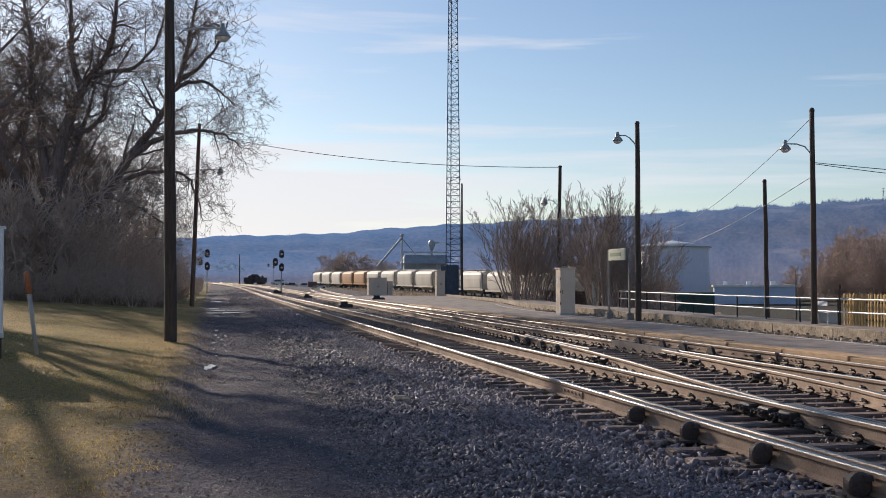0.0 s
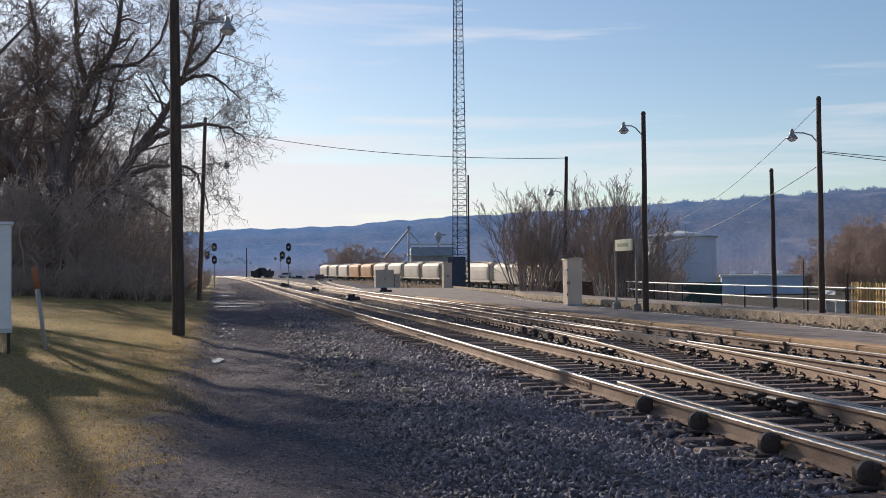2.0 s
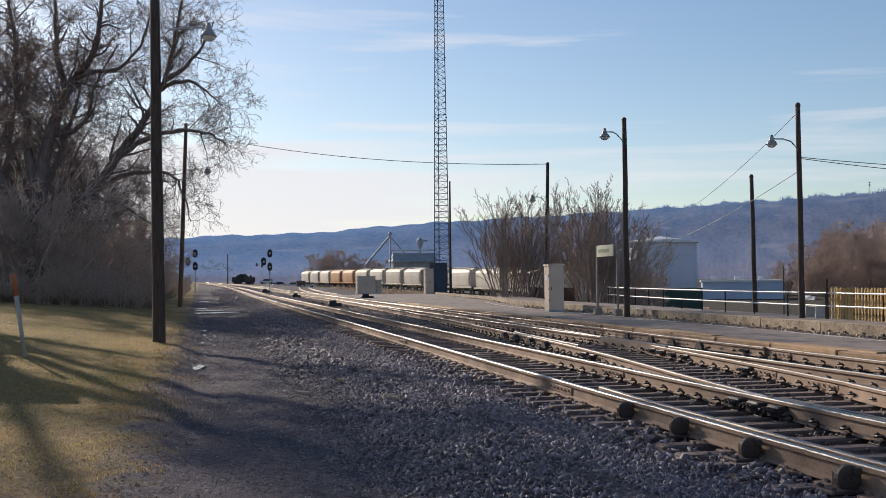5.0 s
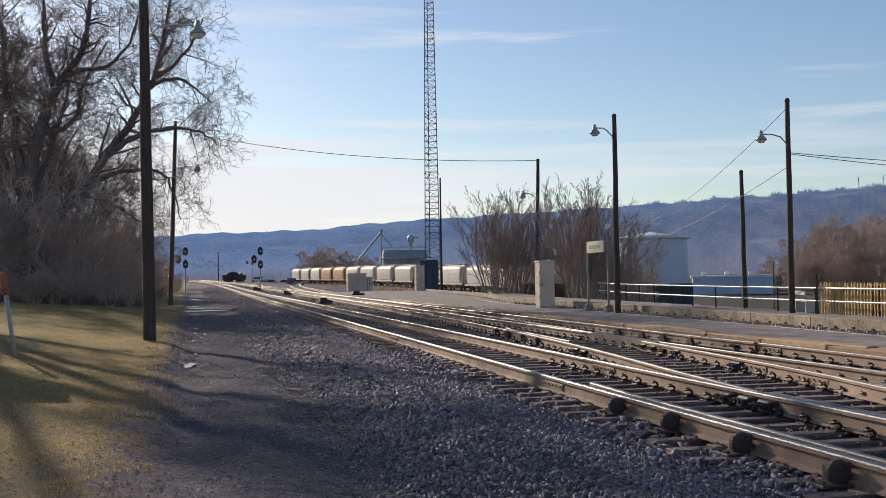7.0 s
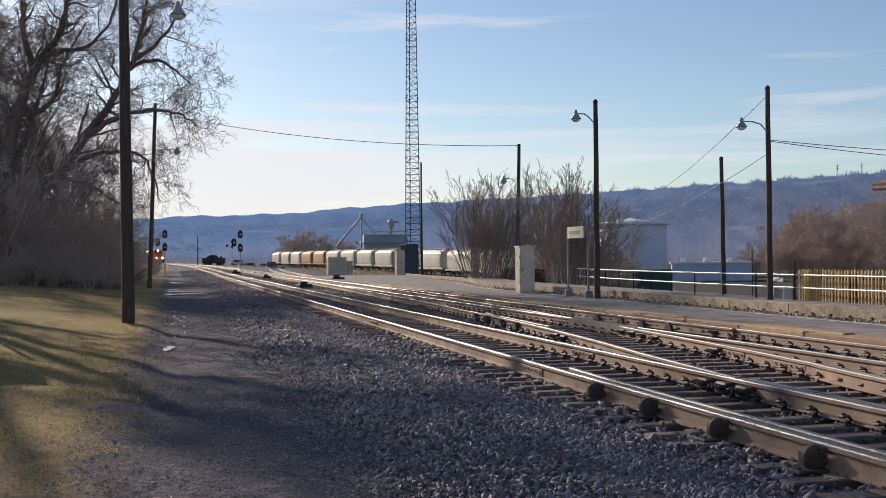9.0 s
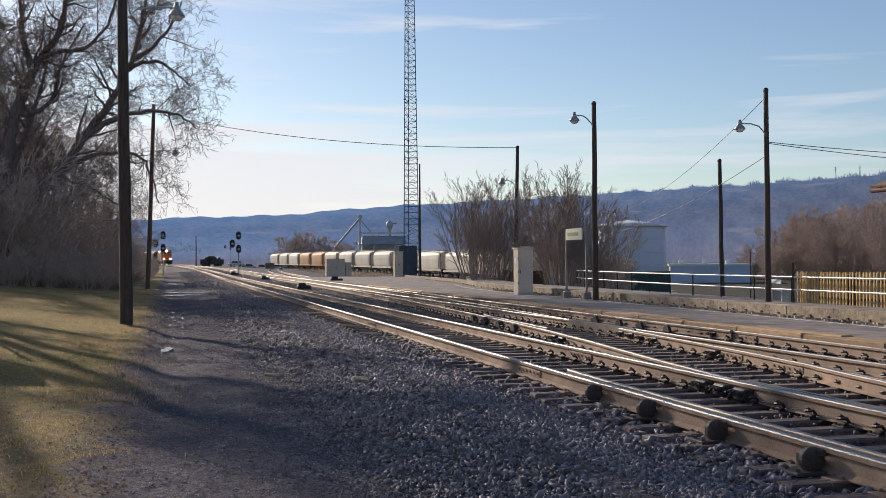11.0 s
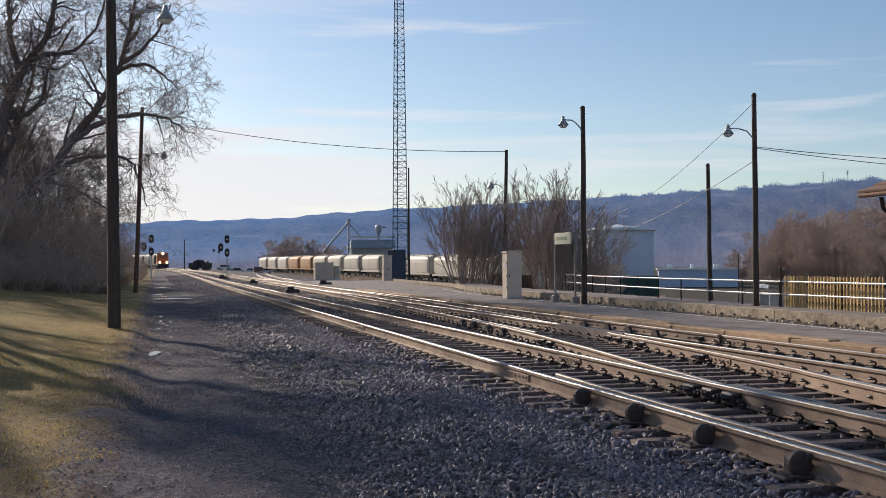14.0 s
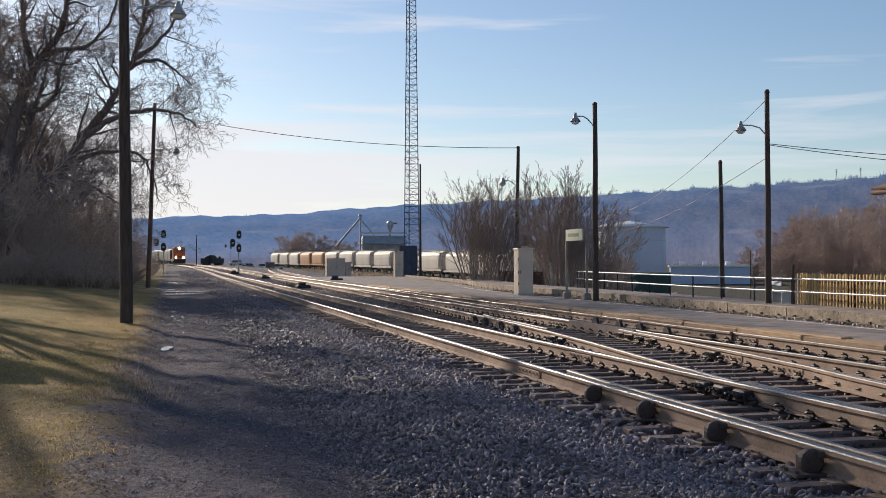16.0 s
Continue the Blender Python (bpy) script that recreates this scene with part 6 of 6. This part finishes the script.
for i in range(54):
    y = 72 + 125 * (i / 54) ** 1.3
    x = -3.6 - rng.uniform(0, 1) ** 1.2 * 15 - 0.006 * (y - 58)
    s = rng.uniform(0.7, 1.5)
    copy_thing(scrub_1, pose(x, y, gz(x, y), 0, 0, rng.uniform(0, 360)) @ Matrix.Scale(s, 4))
for x, y, s in ((-12.6, 68.5, 1.6), (-10.9, 67.5, 1.5), (-9.0, 68.5, 1.7), (-7.0, 70.0, 1.6), (-5.7, 74.0, 1.4), (-13.6, 71.5, 1.8)):
    copy_thing(scrub_1, pose(x, y, gz(x, y), 0, 0, rng.uniform(0, 360)) @ Matrix.Scale(s, 4))
for i in range(13):
    x, y = -3.6 - i * 0.85 + rng.uniform(-0.3, 0.3), 63.5 + rng.uniform(-1.2, 2.5)
    copy_thing(scrub_1, pose(x, y, gz(x, y), 0, 0, rng.uniform(0, 360)) @ Matrix.Scale(rng.uniform(0.32, 0.55), 4))
bush_1 = tree((17.7, 64, gz(17.7, 64)), BUSH, "many-stemmed bare bush behind the kerb wall", BUSHTWIG, BUSHTWIG, name="bare_bush", group="bushes behind the platform")
for x, y, s, r in ((18.7, 66, 0.85, 70), (20.3, 69, 0.78, 130), (19.6, 52.5, 0.9, 20), (18.1, 50.5, 0.80, 260), (21.2, 53.5, 0.85, 150), (22.5, 60, 0.6, 300), (19.4, 65.5, 1.05, 310), (18.9, 52, 1.0, 110)):
    copy_thing(bush_1, pose(x, y, gz(x, y), 0, 0, r) @ Matrix.Scale(s, 4))
fuzz_1 = tree((97, 150, gz(97, 150)), FUZZ, "rounded brown bare tree beyond the lower lot", HAZEBRUSH, HAZEBRUSH, 0.06, "bare_tree", "brown trees beyond the lot")
for x, y, s in ((97, 134, 0.9), (104, 132, 1.0), (111, 131, 1.1), (109, 165, 1.6), (118, 162, 1.9), (101, 168, 1.3), (125, 158, 2.1), (92, 158, 0.7), (99, 155, 1.2), (106, 150, 1.55), (113, 158, 1.6), (120, 150, 1.6), (98, 142, 1.2), (108, 138, 1.4), (117, 140, 1.5), (126, 148, 1.6), (93, 166, 0.75), (103, 162, 1.6), (112, 145, 1.5), (98, 144, 0.7), (103, 141, 0.8), (108, 152, 1.1), (114, 136, 1.0), (104, 146, 0.9), (119, 145, 1.3), (105, 170, 1.4), (97, 163, 0.9), (100, 148, 0.9), (110, 141, 1.1),
                (44, 420, 1.5), (52, 425, 1.8), (47, 430, 1.6), (60, 425, 1.4), (67, 430, 1.3), (29, 72, 0.55), (26, 66, 0.5), (24.5, 62, 0.5)):
    copy_thing(fuzz_1, pose(x, y, gz(x, y), 0, 0, rng.uniform(0, 360)) @ Matrix.Scale(s, 4))
syc = tree((17.9, 51.0, gz(17.9, 51.0)), skeleton_tree(26, [((0, 0, -0.2), (0.0, 0, 1), 3.4, 0.13), ((0, 0, 3.0), (0.2, 0, 1), 2.4, 0.07), ((0, 0, 2.6), (-0.3, 0.2, 1), 2.2, 0.06)], 4, (5, 5, 4), 0.45, 0.7, 0.03, 0.0, 0.010), "slender tree with pale mottled bark", PALEBARK, TWIG, 0.075, name="pale_barked_tree", group="bushes behind the platform")


# ---- grass and weeds ----
def blades(name, n, area, height, width, m, seed, label, category):
    """Loose blades: two triangles each, leaning at random."""
    rng = np.random.default_rng(seed)
    x, y = area(rng, n)
    z = land(x, y)
    h = height * rng.lognormal(0, 0.35, len(x))
    a = rng.uniform(0, 2 * np.pi, len(x))
    lean = rng.normal(0, 0.6, (len(x), 2)) * h[:, None]
    w = width * rng.uniform(0.6, 1.3, len(x))
    base = np.stack([x, y, z - 0.004], 1)
    side = np.stack([np.cos(a) * w, np.sin(a) * w, np.zeros_like(a)], 1)
    tip = base + np.stack([lean[:, 0], lean[:, 1], h], 1)
    mid = base + np.stack([lean[:, 0] * 0.35, lean[:, 1] * 0.35, h * 0.6], 1)
    v = np.stack([base - side, base + side, mid + side * 0.7, tip, mid - side * 0.7], 1).reshape(-1, 3)
    f = np.arange(len(x) * 5).reshape(-1, 5)
    return tagged(new(name, array_mesh(name, v, f, [m])), label, category, kind="stuff")


def lawn_area(rng, n):
    y = 7.6 + 52 * rng.uniform(0, 1, n) ** 1.6
    x = -0.75 + 0.25 * np.sin(y * 1.3) + 0.2 * np.sin(y * 3.7) - (0.9 + y * 0.24) * rng.uniform(0, 1, n) ** 1.2
    keep = rng.uniform(0, 1, n) < np.clip((y + 1.6 * np.sin(x * 2.1 + y) + 1.2 * np.sin(x * 5.3 - y * 2.0) - 8.5) / 9.0, 0.12, 1.0)
    return x[keep], y[keep]


def verge_area(rng, n):
    y = 66 + 90 * rng.uniform(0, 1, n) ** 1.3
    x = -2.8 + 0.4 * np.sin(y * 0.4) - 15 * rng.uniform(0, 1, n) ** 1.5
    return x, y


def edge_area(rng, n):
    y = 14 + 55 * rng.uniform(0, 1, n) ** 1.6
    x = -0.55 + 0.3 * np.sin(y * 1.3) + rng.normal(0, 0.28, n)
    return x, y


blades("lawn_grass", 90000, lawn_area, 0.024, 0.0045, BLADE, 41, "short dormant yellow-green lawn", "grass")
def litter_area(rng, n):
    y = 6.5 + 12 * rng.uniform(0, 1, n) ** 1.3
    x = -0.3 - (1.2 + y * 0.26) * rng.uniform(0, 1, n)
    return x, y


blades("leaf_litter", 8000, litter_area, 0.012, 0.013, LITTER, 45, "scattered brown leaf litter on the worn lawn", "leaves")
blades("verge_weeds", 30000, verge_area, 0.55, 0.014, WEED, 42, "tall dead weeds along the wood's edge", "weeds")
blades("yard_weeds", 9000, lambda rng, n: (rng.uniform(19, 40, n), rng.uniform(108, 170, n)), 0.35, 0.02, WEED, 44, "dry brown weeds beside the yard", "weeds")
blades("edge_weeds", 5000, edge_area, 0.045, 0.006, WEED, 43, "ragged dead grass along the dirt track", "grass")

# flat pale stones lying on the slope
for i, (x, y, s) in enumerate(((2.55, 15.3, 0.16), (1.55, 17.4, 0.14), (2.2, 18.2, 0.12))):
    b = Build().box((0, 0, 0), (s * 1.6, s * 1.1, s * 0.35), bevel=0.03)
    rr = random.Random(i)
    b.v = [(p[0] + rr.uniform(-.02, .02), p[1] + rr.uniform(-.02, .02), p[2] + rr.uniform(-.01, .01)) for p in b.v]
    tagged(part("flat_stone", b, WALLSTONE, at=pose(x, y, gz(x, y) + 0.05, 6, 8, i * 40)), "flat pale stone lying on the ballast", "stone", "flat stones")


# ---- what moves: the arriving train ----
def motions():
    def on_line(y):
        x = 5.41 + float(bend(y))
        return x, TOP + float(rise(y))

    def row(y):
        x, z = on_line(y)
        x2, z2 = on_line(y + 6.0)
        return pose(x, y, z, math.degrees(math.atan2(z2 - z, 6.0)), 0, math.degrees(math.atan2(x - x2, 6.0)))

    front = lambda t: 297.0 + (16.0 - t) * 10.6
    times = [0.0, 2.0, 4.0, 6.0, 8.0, 10.0, 11.0, 12.0, 13.0, 14.0, 15.0, 16.0]
    walk(loco, [(t, row(front(t))) for t in times])
    for i, car in enumerate(train_cars):
        walk(car, [(t, row(front(t) + 26.4 + i * 14.8)) for t in times])


motions()
